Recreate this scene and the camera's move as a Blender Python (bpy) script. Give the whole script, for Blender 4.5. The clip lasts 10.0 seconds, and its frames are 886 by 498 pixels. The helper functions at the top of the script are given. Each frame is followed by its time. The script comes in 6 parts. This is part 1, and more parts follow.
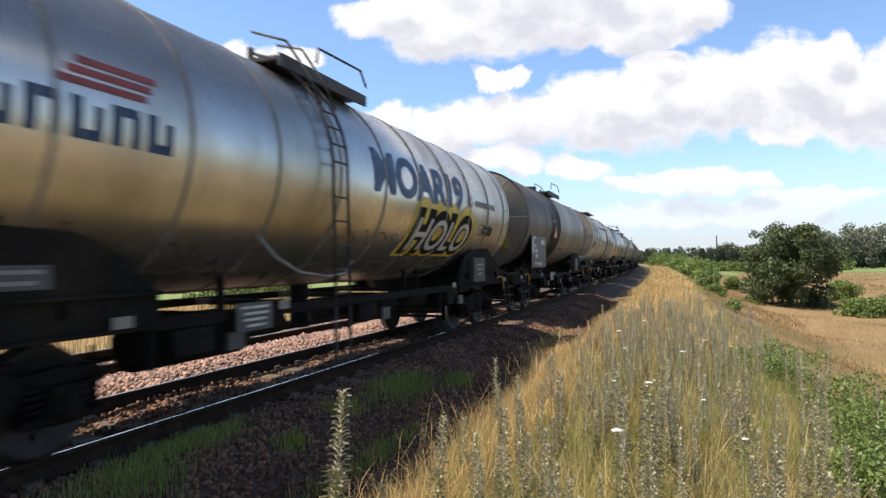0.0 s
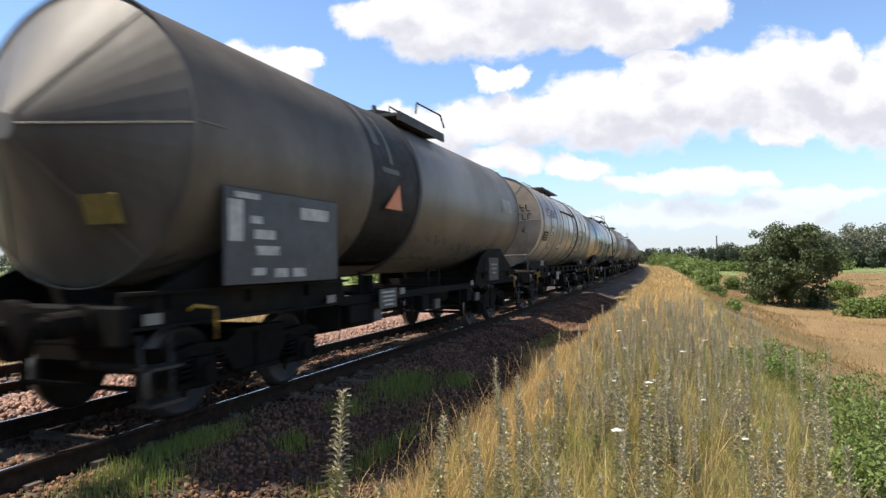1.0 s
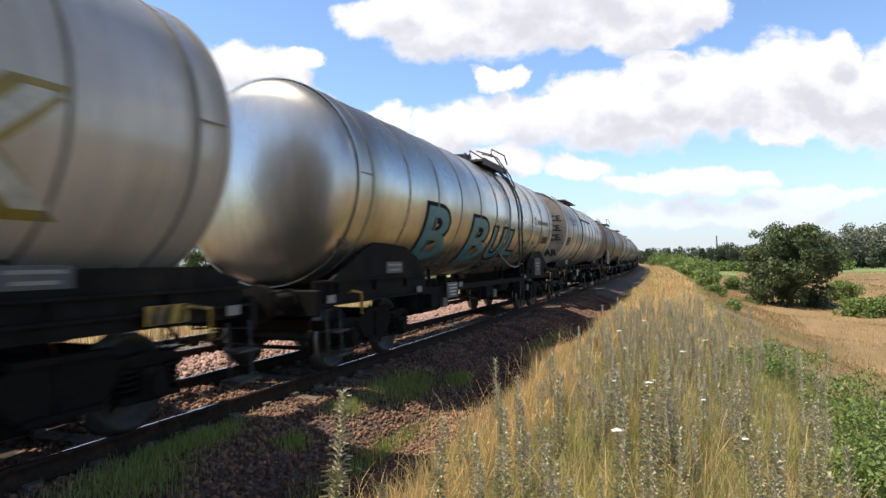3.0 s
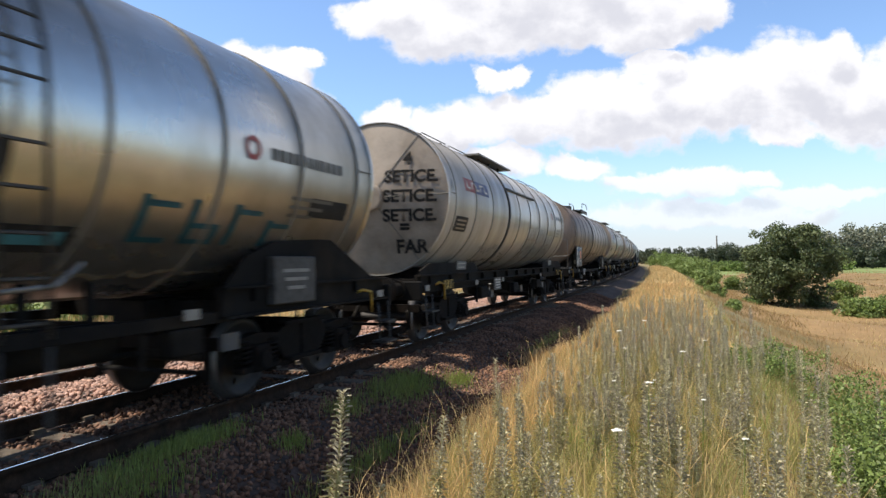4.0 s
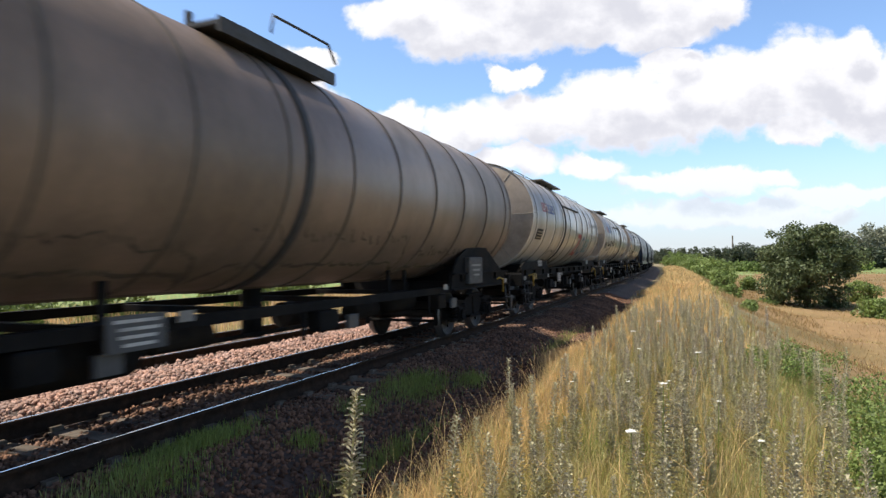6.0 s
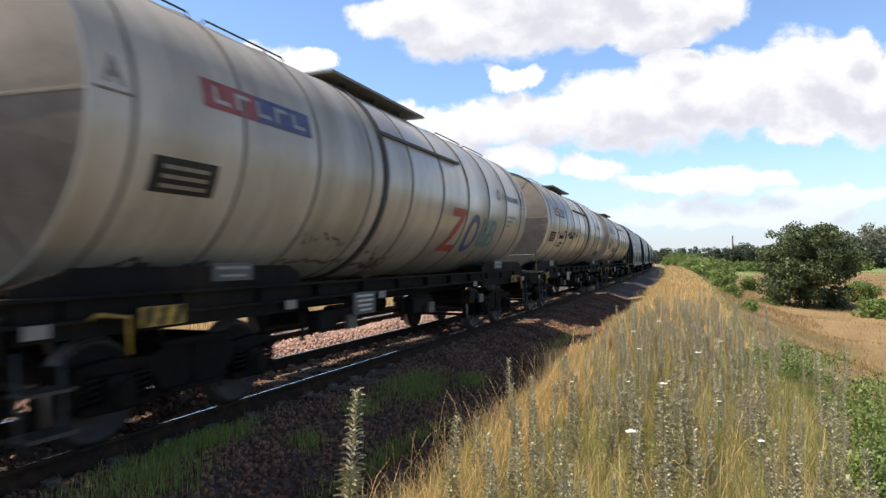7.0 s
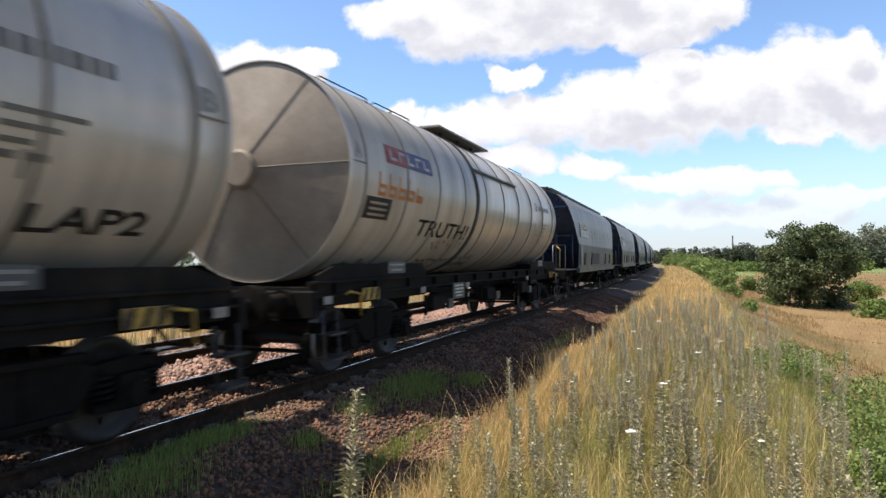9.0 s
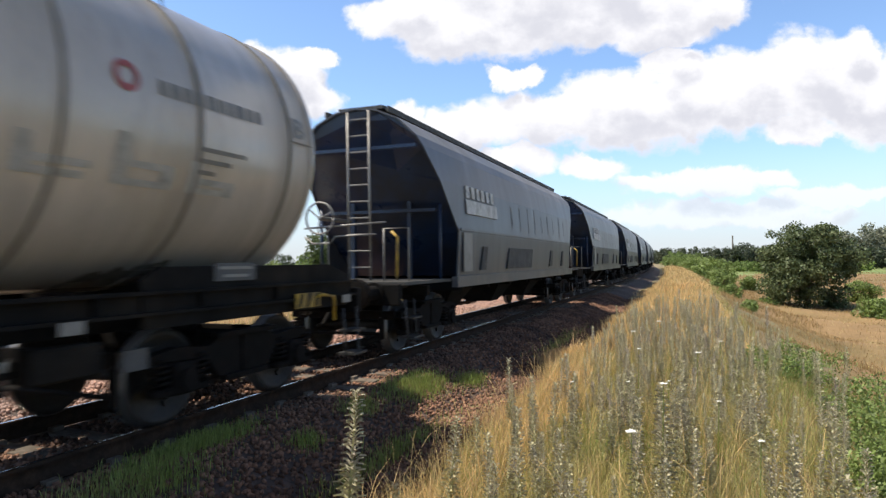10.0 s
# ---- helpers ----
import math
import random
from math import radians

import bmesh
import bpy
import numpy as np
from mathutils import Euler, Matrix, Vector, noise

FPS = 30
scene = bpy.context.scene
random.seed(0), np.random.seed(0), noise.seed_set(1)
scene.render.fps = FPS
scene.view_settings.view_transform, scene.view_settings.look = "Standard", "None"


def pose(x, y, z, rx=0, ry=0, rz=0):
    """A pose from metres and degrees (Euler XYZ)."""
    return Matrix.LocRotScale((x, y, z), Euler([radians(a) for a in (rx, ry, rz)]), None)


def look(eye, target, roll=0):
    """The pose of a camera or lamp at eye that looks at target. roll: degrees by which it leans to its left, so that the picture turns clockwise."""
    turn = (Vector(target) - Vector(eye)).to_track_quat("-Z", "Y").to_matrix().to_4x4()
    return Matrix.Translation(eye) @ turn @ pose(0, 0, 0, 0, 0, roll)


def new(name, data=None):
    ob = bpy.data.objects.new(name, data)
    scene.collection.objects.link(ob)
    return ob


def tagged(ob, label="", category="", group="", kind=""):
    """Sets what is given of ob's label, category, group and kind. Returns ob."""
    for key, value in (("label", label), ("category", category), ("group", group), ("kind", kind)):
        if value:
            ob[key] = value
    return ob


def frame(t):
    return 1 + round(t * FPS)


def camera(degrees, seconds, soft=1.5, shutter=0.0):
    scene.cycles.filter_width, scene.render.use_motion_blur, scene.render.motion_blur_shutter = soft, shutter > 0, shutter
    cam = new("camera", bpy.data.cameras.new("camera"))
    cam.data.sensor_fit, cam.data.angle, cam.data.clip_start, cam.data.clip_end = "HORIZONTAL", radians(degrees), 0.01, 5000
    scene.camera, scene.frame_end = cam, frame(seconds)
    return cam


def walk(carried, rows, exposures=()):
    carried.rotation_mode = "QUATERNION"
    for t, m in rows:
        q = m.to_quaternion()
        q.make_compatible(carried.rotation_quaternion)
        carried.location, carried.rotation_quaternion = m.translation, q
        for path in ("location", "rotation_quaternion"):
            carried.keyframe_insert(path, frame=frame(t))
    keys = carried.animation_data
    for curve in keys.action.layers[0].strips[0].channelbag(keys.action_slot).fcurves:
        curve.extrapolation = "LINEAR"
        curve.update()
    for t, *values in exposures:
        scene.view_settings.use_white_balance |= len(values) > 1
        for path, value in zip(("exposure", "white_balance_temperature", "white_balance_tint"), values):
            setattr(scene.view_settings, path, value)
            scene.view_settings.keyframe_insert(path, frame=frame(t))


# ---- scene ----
# camera, light, sky
D, RADIUS, SPEED = 5.621, 2161.8, 13.886   # eye to track centre, curve, train speed


def on_track(s, o=0.0, z=0.0):
    """The place s metres along the line and o metres to its right."""
    a = s / RADIUS
    return Vector((-D - RADIUS + (RADIUS + o) * math.cos(a), (RADIUS + o) * math.sin(a), z))


def aim(yaw, pitch, roll):
    eye = Vector((0, 0, 1.542))
    y, p = radians(yaw), radians(pitch)
    return look(eye, eye + Vector((-math.sin(y) * math.cos(p), math.cos(y) * math.cos(p), math.sin(p))), roll)


cam = camera(68.89, 10.0, soft=1.4, shutter=0.22)
walk(cam, [(0.0, aim(20.42, 1.12, -0.65)), (2.5, aim(20.42, 1.12, -0.65)), (4.7, aim(20.43, 1.12, -0.65)), (5.0, aim(20.47, 1.11, -0.65)),
           (5.25, aim(20.85, 1.06, -0.62)), (5.5, aim(21.40, 1.03, -0.58)), (5.75, aim(21.57, 1.07, -0.55)), (6.2, aim(21.612, 1.11, -0.55)), (7.0, aim(21.612, 1.11, -0.55)), (10.0, aim(21.612, 1.11, -0.55))],
     exposures=[(0.0, 0.55), (10.0, 0.55)])

SUN_EL, SUN_FI = radians(60.5), radians(22)
to_sun = Vector((-math.cos(SUN_EL) * math.cos(SUN_FI), -math.cos(SUN_EL) * math.sin(SUN_FI), math.sin(SUN_EL)))
sun = new("sun", bpy.data.lights.new("sun", "SUN"))
sun.data.energy, sun.data.angle, sun.data.color = 5.0, radians(0.53), (1.0, 0.92, 0.80)
sun.matrix_world = look((0, 0, 60), Vector((0, 0, 60)) - to_sun)

world = bpy.data.worlds.new("sky")
scene.world = world
world.use_nodes = True
wn, wl = world.node_tree.nodes, world.node_tree.links
wn.clear()


def wmath(op, a, b=None, clamp=False):
    n = wn.new("ShaderNodeMath")
    n.operation, n.use_clamp = op, clamp
    for i, v in enumerate((a, b)):
        if v is None:
            continue
        if isinstance(v, (int, float)):
            n.inputs[i].default_value = v
        else:
            wl.new(v, n.inputs[i])
    return n.outputs[0]


def wrange(v, lo, hi, a=0.0, b=1.0, smooth=True):
    n = wn.new("ShaderNodeMapRange")
    n.interpolation_type = "SMOOTHSTEP" if smooth else "LINEAR"
    wl.new(v, n.inputs[0])
    for i, x in enumerate((lo, hi, a, b)):
        n.inputs[i + 1].default_value = x
    return n.outputs[0]


def wmix(fac, a, b):
    n = wn.new("ShaderNodeMix")
    n.data_type = "RGBA"
    for sock, v in ((n.inputs[0], fac), (n.inputs[6], a), (n.inputs[7], b)):
        if isinstance(v, tuple):
            sock.default_value = (*v, 1)
        elif isinstance(v, (int, float)):
            sock.default_value = v
        else:
            wl.new(v, sock)
    return n.outputs[2]


sky = wn.new("ShaderNodeTexSky")
sky.sky_type, sky.sun_disc = "NISHITA", False
sky.sun_elevation, sky.sun_rotation = SUN_EL, math.atan2(to_sun.x, to_sun.y)
sky.air_density, sky.dust_density, sky.ozone_density = 1.0, 0.25, 3.0
coord = wn.new("ShaderNodeTexCoord")
turn = wn.new("ShaderNodeMapping")
turn.vector_type = "POINT"
turn.inputs["Rotation"].default_value = (0, 0, radians(-21.0))
wl.new(coord.outputs["Generated"], turn.inputs[0])
sep = wn.new("ShaderNodeSeparateXYZ")
wl.new(turn.outputs[0], sep.inputs[0])
ahead = wmath("MAXIMUM", wmath("ABSOLUTE", sep.outputs[1]), 0.12)
wa, wb = wmath("DIVIDE", sep.outputs[0], ahead), wmath("DIVIDE", sep.outputs[2], ahead)
flat = wn.new("ShaderNodeCombineXYZ")
wl.new(wa, flat.inputs[0])
wl.new(wb, flat.inputs[1])
wl.new(wmath("SIGN", sep.outputs[1]), flat.inputs[2])


def wnoise(scale, detail, rough, stretch=1.6, src=None):
    m = wn.new("ShaderNodeMapping")
    m.inputs["Scale"].default_value = (1, stretch, 1)
    wl.new(src or flat.outputs[0], m.inputs[0])
    n = wn.new("ShaderNodeTexNoise")
    n.inputs["Scale"].default_value, n.inputs["Detail"].default_value, n.inputs["Roughness"].default_value = scale, detail, rough
    wl.new(m.outputs[0], n.inputs[0])
    return n.outputs[0]


def drift(src, scale, amount):
    """Crinkles a direction with noise, for billowing edges."""
    n = wn.new("ShaderNodeTexNoise")
    n.inputs["Scale"].default_value, n.inputs["Detail"].default_value, n.inputs["Roughness"].default_value = scale, 6, 0.58
    wl.new(src, n.inputs[0])
    v = wn.new("ShaderNodeVectorMath")
    v.operation = "MULTIPLY_ADD"
    wl.new(n.outputs["Color"], v.inputs[0])
    v.inputs[1].default_value = (amount, amount * 0.8, 0)
    wl.new(src, v.inputs[2])
    w = wn.new("ShaderNodeVectorMath")
    w.operation = "SUBTRACT"
    wl.new(v.outputs[0], w.inputs[0])
    w.inputs[1].default_value = (amount * 0.5, amount * 0.4, 0)
    return w.outputs[0]


fine = wnoise(16.0, 6, 0.55, 1.3)
billow = drift(drift(flat.outputs[0], 7.0, 0.10), 26.0, 0.035)
raised = wn.new("ShaderNodeVectorMath")
raised.operation = "ADD"
wl.new(billow, raised.inputs[0])
raised.inputs[1].default_value = (-0.012, 0.034, 0)


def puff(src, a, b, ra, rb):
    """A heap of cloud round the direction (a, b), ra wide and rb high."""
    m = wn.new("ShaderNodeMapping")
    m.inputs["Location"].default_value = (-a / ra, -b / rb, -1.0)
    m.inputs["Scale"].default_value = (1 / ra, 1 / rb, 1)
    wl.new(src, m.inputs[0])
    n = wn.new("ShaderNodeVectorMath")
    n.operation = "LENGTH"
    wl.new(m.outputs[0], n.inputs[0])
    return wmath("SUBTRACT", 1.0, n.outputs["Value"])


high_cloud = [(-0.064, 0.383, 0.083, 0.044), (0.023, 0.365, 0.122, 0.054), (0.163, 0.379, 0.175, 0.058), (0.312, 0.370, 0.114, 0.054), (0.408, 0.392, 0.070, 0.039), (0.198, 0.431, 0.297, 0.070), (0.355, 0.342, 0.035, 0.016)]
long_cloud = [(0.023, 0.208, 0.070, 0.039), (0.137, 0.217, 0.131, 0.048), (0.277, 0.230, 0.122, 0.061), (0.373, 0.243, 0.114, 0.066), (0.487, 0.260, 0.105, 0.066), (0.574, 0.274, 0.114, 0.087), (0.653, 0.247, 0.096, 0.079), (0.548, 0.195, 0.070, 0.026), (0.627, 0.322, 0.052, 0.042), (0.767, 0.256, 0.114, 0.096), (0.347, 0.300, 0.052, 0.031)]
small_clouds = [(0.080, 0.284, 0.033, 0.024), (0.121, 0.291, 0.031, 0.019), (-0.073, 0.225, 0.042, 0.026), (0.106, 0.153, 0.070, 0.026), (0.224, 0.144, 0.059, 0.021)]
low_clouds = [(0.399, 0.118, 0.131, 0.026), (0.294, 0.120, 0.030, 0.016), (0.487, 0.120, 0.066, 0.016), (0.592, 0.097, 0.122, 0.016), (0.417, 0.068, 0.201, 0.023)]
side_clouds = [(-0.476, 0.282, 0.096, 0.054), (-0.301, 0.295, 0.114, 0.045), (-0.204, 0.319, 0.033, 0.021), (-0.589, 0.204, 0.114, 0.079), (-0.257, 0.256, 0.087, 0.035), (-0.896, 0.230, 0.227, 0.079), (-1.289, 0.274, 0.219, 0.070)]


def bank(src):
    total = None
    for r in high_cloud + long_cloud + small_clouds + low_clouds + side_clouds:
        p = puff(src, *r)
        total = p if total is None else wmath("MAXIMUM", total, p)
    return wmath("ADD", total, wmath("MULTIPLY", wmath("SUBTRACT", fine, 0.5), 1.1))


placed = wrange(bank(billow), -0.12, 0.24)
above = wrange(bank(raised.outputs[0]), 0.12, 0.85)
layer = wn.new("ShaderNodeCombineXYZ")
high = wmath("MAXIMUM", wmath("ADD", sep.outputs[2], 0.12), 0.05)
wl.new(wmath("DIVIDE", sep.outputs[0], high), layer.inputs[0])
wl.new(wmath("DIVIDE", sep.outputs[1], high), layer.inputs[1])
general = wrange(wnoise(1.15, 8, 0.55, 1.0, layer.outputs[0]), 0.56, 0.72)
facing = wrange(sep.outputs[1], 0.25, 0.45)
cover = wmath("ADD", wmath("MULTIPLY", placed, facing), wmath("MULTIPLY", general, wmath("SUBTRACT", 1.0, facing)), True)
# thin veil low over the horizon
veil = wrange(sep.outputs[2], 0.0, 0.17, 0.75, 0.0)
white = wmix(wmath("MULTIPLY", above, wrange(fine, 0.25, 0.65, 0.35, 1.0)), (8.5, 8.45, 8.75), (6.1, 6.15, 6.75))
tint = wn.new("ShaderNodeMix")
tint.data_type, tint.blend_type = "RGBA", "MULTIPLY"
tint.inputs[0].default_value = 1.0
wl.new(wmix(wrange(sep.outputs[2], 0.35, 0.8), (1.60, 1.66, 1.76), (1.0, 0.88, 0.84)), tint.inputs[7])
wl.new(sky.outputs[0], tint.inputs[6])
veiled = wmix(veil, tint.outputs[2], (4.95, 5.5, 6.6))
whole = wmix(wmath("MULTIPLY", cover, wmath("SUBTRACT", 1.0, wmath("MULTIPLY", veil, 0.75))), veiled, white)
back = wn.new("ShaderNodeBackground")
back.inputs["Strength"].default_value = 0.085
wl.new(whole, back.inputs["Color"])
wout = wn.new("ShaderNodeOutputWorld")
wl.new(back.outputs[0], wout.inputs[0])


# materials
def mat(name, base, rough=0.7, metal=0.0, vary=0.25, scale=6.0, stretch=(1, 1, 1), other=None, bump=0.2, fine_scale=60.0, island=0.0, rand=0.0, spec=None, patch=(0.45, 0.65), translucent=0.0, coat=0.0):
    """A surface with colour variation at two scales, an optional second colour in patches, and fine relief."""
    m = bpy.data.materials.new(name)
    m.use_nodes = True
    nt = m.node_tree
    n, l = nt.nodes, nt.links
    b = n["Principled BSDF"]
    tc = n.new("ShaderNodeTexCoord")
    mp = n.new("ShaderNodeMapping")
    mp.inputs["Scale"].default_value = stretch
    l.new(tc.outputs["Object"], mp.inputs[0])

    def noise_at(s, d):
        t = n.new("ShaderNodeTexNoise")
        t.inputs["Scale"].default_value, t.inputs["Detail"].default_value, t.inputs["Roughness"].default_value = s, d, 0.6
        l.new(mp.outputs[0], t.inputs[0])
        return t.outputs[0]

    def ranged(v, lo, hi, a, c):
        r = n.new("ShaderNodeMapRange")
        l.new(v, r.inputs[0])
        for i, x in enumerate((lo, hi, a, c)):
            r.inputs[i + 1].default_value = x
        return r.outputs[0]

    def mixed(f, a, c, blend="MIX"):
        x = n.new("ShaderNodeMix")
        x.data_type, x.blend_type = "RGBA", blend
        for sock, v in ((x.inputs[0], f), (x.inputs[6], a), (x.inputs[7], c)):
            if isinstance(v, tuple):
                sock.default_value = (*v, 1)
            elif isinstance(v, (int, float)):
                sock.default_value = v
            else:
                l.new(v, sock)
        return x.outputs[2]

    big, small = noise_at(scale, 4), noise_at(fine_scale, 3)
    colour = base
    if other:
        colour = mixed(ranged(big, patch[0], patch[1], 0, 1), base, other)
    value = n.new("ShaderNodeMath")
    value.operation = "ADD"
    l.new(ranged(noise_at(scale * 2.3, 3), 0.3, 0.7, 1 - vary, 1 + vary), value.inputs[0])
    l.new(ranged(small, 0.3, 0.7, -vary * 0.5, vary * 0.5), value.inputs[1])
    val = value.outputs[0]
    for kind, amount in (("island", island), ("rand", rand)):
        if amount:
            if kind == "island":
                g = n.new("ShaderNodeNewGeometry").outputs["Random Per Island"]
            else:
                g = n.new("ShaderNodeObjectInfo").outputs["Random"]
            mul = n.new("ShaderNodeMath")
            mul.operation = "MULTIPLY"
            l.new(val, mul.inputs[0])
            l.new(ranged(g, 0, 1, 1 - amount, 1 + amount), mul.inputs[1])
            val = mul.outputs[0]
    hsv = n.new("ShaderNodeHueSaturation")
    if isinstance(colour, tuple):
        hsv.inputs["Color"].default_value = (*colour, 1)
    else:
        l.new(colour, hsv.inputs["Color"])
    l.new(val, hsv.inputs["Value"])
    l.new(hsv.outputs[0], b.inputs["Base Color"])
    l.new(ranged(big, 0.3, 0.7, max(0.03, rough - 0.1), min(1, rough + 0.1)), b.inputs["Roughness"])
    b.inputs["Metallic"].default_value = metal
    if spec is not None:
        b.inputs["Specular IOR Level"].default_value = spec
    if coat:
        b.inputs["Coat Weight"].default_value, b.inputs["Coat Roughness"].default_value = coat, 0.16
    if bump:
        bp = n.new("ShaderNodeBump")
        bp.inputs["Strength"].default_value, bp.inputs["Distance"].default_value = bump, 0.01
        l.new(small, bp.inputs["Height"])
        l.new(bp.outputs[0], b.inputs["Normal"])
    if translucent:
        tr = n.new("ShaderNodeBsdfTranslucent")
        l.new(hsv.outputs[0], tr.inputs["Color"])
        mx = n.new("ShaderNodeMixShader")
        mx.inputs[0].default_value = translucent
        l.new(b.outputs[0], mx.inputs[1])
        l.new(tr.outputs[0], mx.inputs[2])
        l.new(mx.outputs[0], n["Material Output"].inputs[0])
    return m


M_WHITE = mat("tank_white_paint", (0.425, 0.38, 0.32), 0.36, 0.0, 0.12, 0.8, (0.5, 1.5, 0.35), (0.25, 0.21, 0.15), 0.06, 26, patch=(0.46, 0.78), coat=0.5)
M_TANEND = mat("dusty_tan_end", (0.295, 0.238, 0.18), 0.55, 0.0, 0.14, 1.2, other=(0.205, 0.16, 0.115), bump=0.05, fine_scale=26)
M_STEEL = mat("tank_bare_sheet", (0.58, 0.56, 0.52), 0.30, 0.92, 0.10, 0.9, (1, 0.6, 0.3), (0.31, 0.26, 0.18), 0.04, 26, patch=(0.46, 0.74))
M_BROWN = mat("tank_grimy_sheet", (0.225, 0.162, 0.118), 0.47, 0.1, 0.14, 0.9, (1, 0.6, 0.3), (0.145, 0.108, 0.078), 0.06, 26, coat=0.1)
M_GREY = mat("tank_grey_paint", (0.15, 0.130, 0.102), 0.52, 0.0, 0.16, 0.8, (1, 0.5, 0.3), (0.085, 0.07, 0.054), 0.06, 26, coat=0.1)
# soot colour that also stands in for shade on the tank bellies
M_SOOTSHADE = mat("soot_and_oil", (0.075, 0.06, 0.043), 0.7, 0.0, 0.3, 2.0, other=(0.15, 0.125, 0.09))
M_STEELBAND = mat("tank_sheet_band", (0.20, 0.185, 0.16), 0.5, 0.3, 0.2, 3)
M_BROWNBAND = mat("tank_brown_band", (0.10, 0.082, 0.062), 0.6, 0.1, 0.2, 3)
M_BAND = mat("tank_band", (0.17, 0.155, 0.13), 0.6, 0.1, 0.2, 3)
M_DARKBAND = mat("dark_grime_band", (0.035, 0.033, 0.03), 0.7, 0.0, 0.3, 3)
# grime and brake dust darkened past their own tone, for shade under the wagons
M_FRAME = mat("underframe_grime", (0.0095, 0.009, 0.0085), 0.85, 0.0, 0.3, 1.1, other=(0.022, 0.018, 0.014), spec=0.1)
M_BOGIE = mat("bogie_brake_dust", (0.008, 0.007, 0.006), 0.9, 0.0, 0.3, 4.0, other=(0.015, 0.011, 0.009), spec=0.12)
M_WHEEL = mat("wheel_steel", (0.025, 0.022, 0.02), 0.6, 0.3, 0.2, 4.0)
M_TREAD = mat("polished_tread", (0.22, 0.21, 0.20), 0.48, 0.9, 0.1, 8.0)
M_WALK = mat("walkway_grating", (0.06, 0.057, 0.052), 0.65, 0.3, 0.3, 6.0)
M_TUBE = mat("galvanised_tube", (0.22, 0.21, 0.195), 0.5, 0.5, 0.2, 6.0)
M_DARKTUBE = mat("dark_steel_tube", (0.05, 0.047, 0.043), 0.6, 0.4, 0.2, 6.0)
M_YELLOW = mat("worn_yellow_paint", (0.40, 0.25, 0.03), 0.6, 0.0, 0.25, 5.0, other=(0.10, 0.07, 0.03))
M_RED = mat("faded_red_paint", (0.30, 0.075, 0.07), 0.55, 0.0, 0.2, 4.0)
M_BLUE = mat("faded_blue_paint", (0.075, 0.09, 0.19), 0.55, 0.0, 0.2, 4.0)
M_INKBLUE = mat("graffiti_blue", (0.035, 0.075, 0.16), 0.55, 0.0, 0.2, 4.0)
M_TEAL = mat("graffiti_teal", (0.05, 0.17, 0.20), 0.5, 0.0, 0.25, 4.0)
M_GREEN = mat("graffiti_green", (0.03, 0.15, 0.09), 0.5, 0.0, 0.2, 4.0)
M_OCHRE = mat("graffiti_ochre", (0.23, 0.17, 0.035), 0.5, 0.0, 0.25, 4.0)
M_LEMON = mat("graffiti_yellow", (0.55, 0.40, 0.05), 0.5, 0.0, 0.25, 4.0)
M_ORANGE = mat("graffiti_orange", (0.55, 0.20, 0.05), 0.5, 0.0, 0.2, 4.0)
M_BLACK = mat("graffiti_black", (0.03, 0.028, 0.026), 0.9, 0.0, 0.2, 4.0, bump=0, spec=0.0)
M_REDINK = mat("graffiti_red", (0.30, 0.05, 0.04), 0.55, 0.0, 0.2, 4.0)
M_CHALK = mat("graffiti_pale", (0.47, 0.46, 0.42), 0.6, 0.0, 0.15, 4.0, other=(0.36, 0.35, 0.30))
M_LETTER = mat("white_lettering", (0.50, 0.49, 0.46), 0.6, 0.0, 0.2, 5.0, other=(0.34, 0.33, 0.30))
M_GREYLETTER = mat("grey_lettering", (0.20, 0.19, 0.17), 0.5, 0.0, 0.15, 5.0)
M_PLATE = mat("notice_board", (0.05, 0.052, 0.055), 0.5, 0.0, 0.2, 4.0)
M_SIGNBLUE = mat("sign_blue", (0.06, 0.22, 0.50), 0.5, 0, 0.1)
M_SIGNORANGE = mat("sign_orange", (0.65, 0.19, 0.06), 0.5, 0, 0.1)
M_HOPPER = mat("hopper_slate_paint", (0.055, 0.056, 0.060), 0.45, 0.0, 0.14, 0.8, (1, 1.6, 0.22), (0.105, 0.102, 0.10), 0.05, 26, patch=(0.48, 0.8), coat=0.15)
M_DUST = mat("pale_dust_on_slate", (0.12, 0.117, 0.115), 0.7, 0.0, 0.2, 3.0, other=(0.075, 0.075, 0.078))
M_NAVY = mat("hopper_navy_end", (0.012, 0.026, 0.062), 0.34, 0.0, 0.2, 1.5, other=(0.018, 0.022, 0.034))
M_RUST = mat("rusty_rail", (0.030, 0.020, 0.014), 0.9, 0.0, 0.3, 5.0, other=(0.05, 0.030, 0.019), spec=0.1)
M_RAILTOP = mat("polished_rail_head", (0.72, 0.71, 0.69), 0.22, 0.95, 0.08, 5.0, bump=0.03)
M_SLEEPER = mat("weathered_concrete", (0.15, 0.122, 0.095), 0.9, 0.0, 0.2, 3.0, other=(0.08, 0.065, 0.05), rand=0.15, spec=0.2)
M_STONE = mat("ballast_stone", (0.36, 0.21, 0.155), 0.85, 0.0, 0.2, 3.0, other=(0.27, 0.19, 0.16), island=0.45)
# darker copy of the ballast stone: brown dust plus the train's shade in the colour
M_SHADESTONE = mat("dusty_brown_stone", (0.20, 0.11, 0.07), 0.9, 0.0, 0.2, 0.7, other=(0.095, 0.06, 0.044), island=0.6, spec=0.2)
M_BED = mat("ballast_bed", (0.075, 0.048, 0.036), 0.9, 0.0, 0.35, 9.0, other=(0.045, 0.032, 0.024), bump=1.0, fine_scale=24)
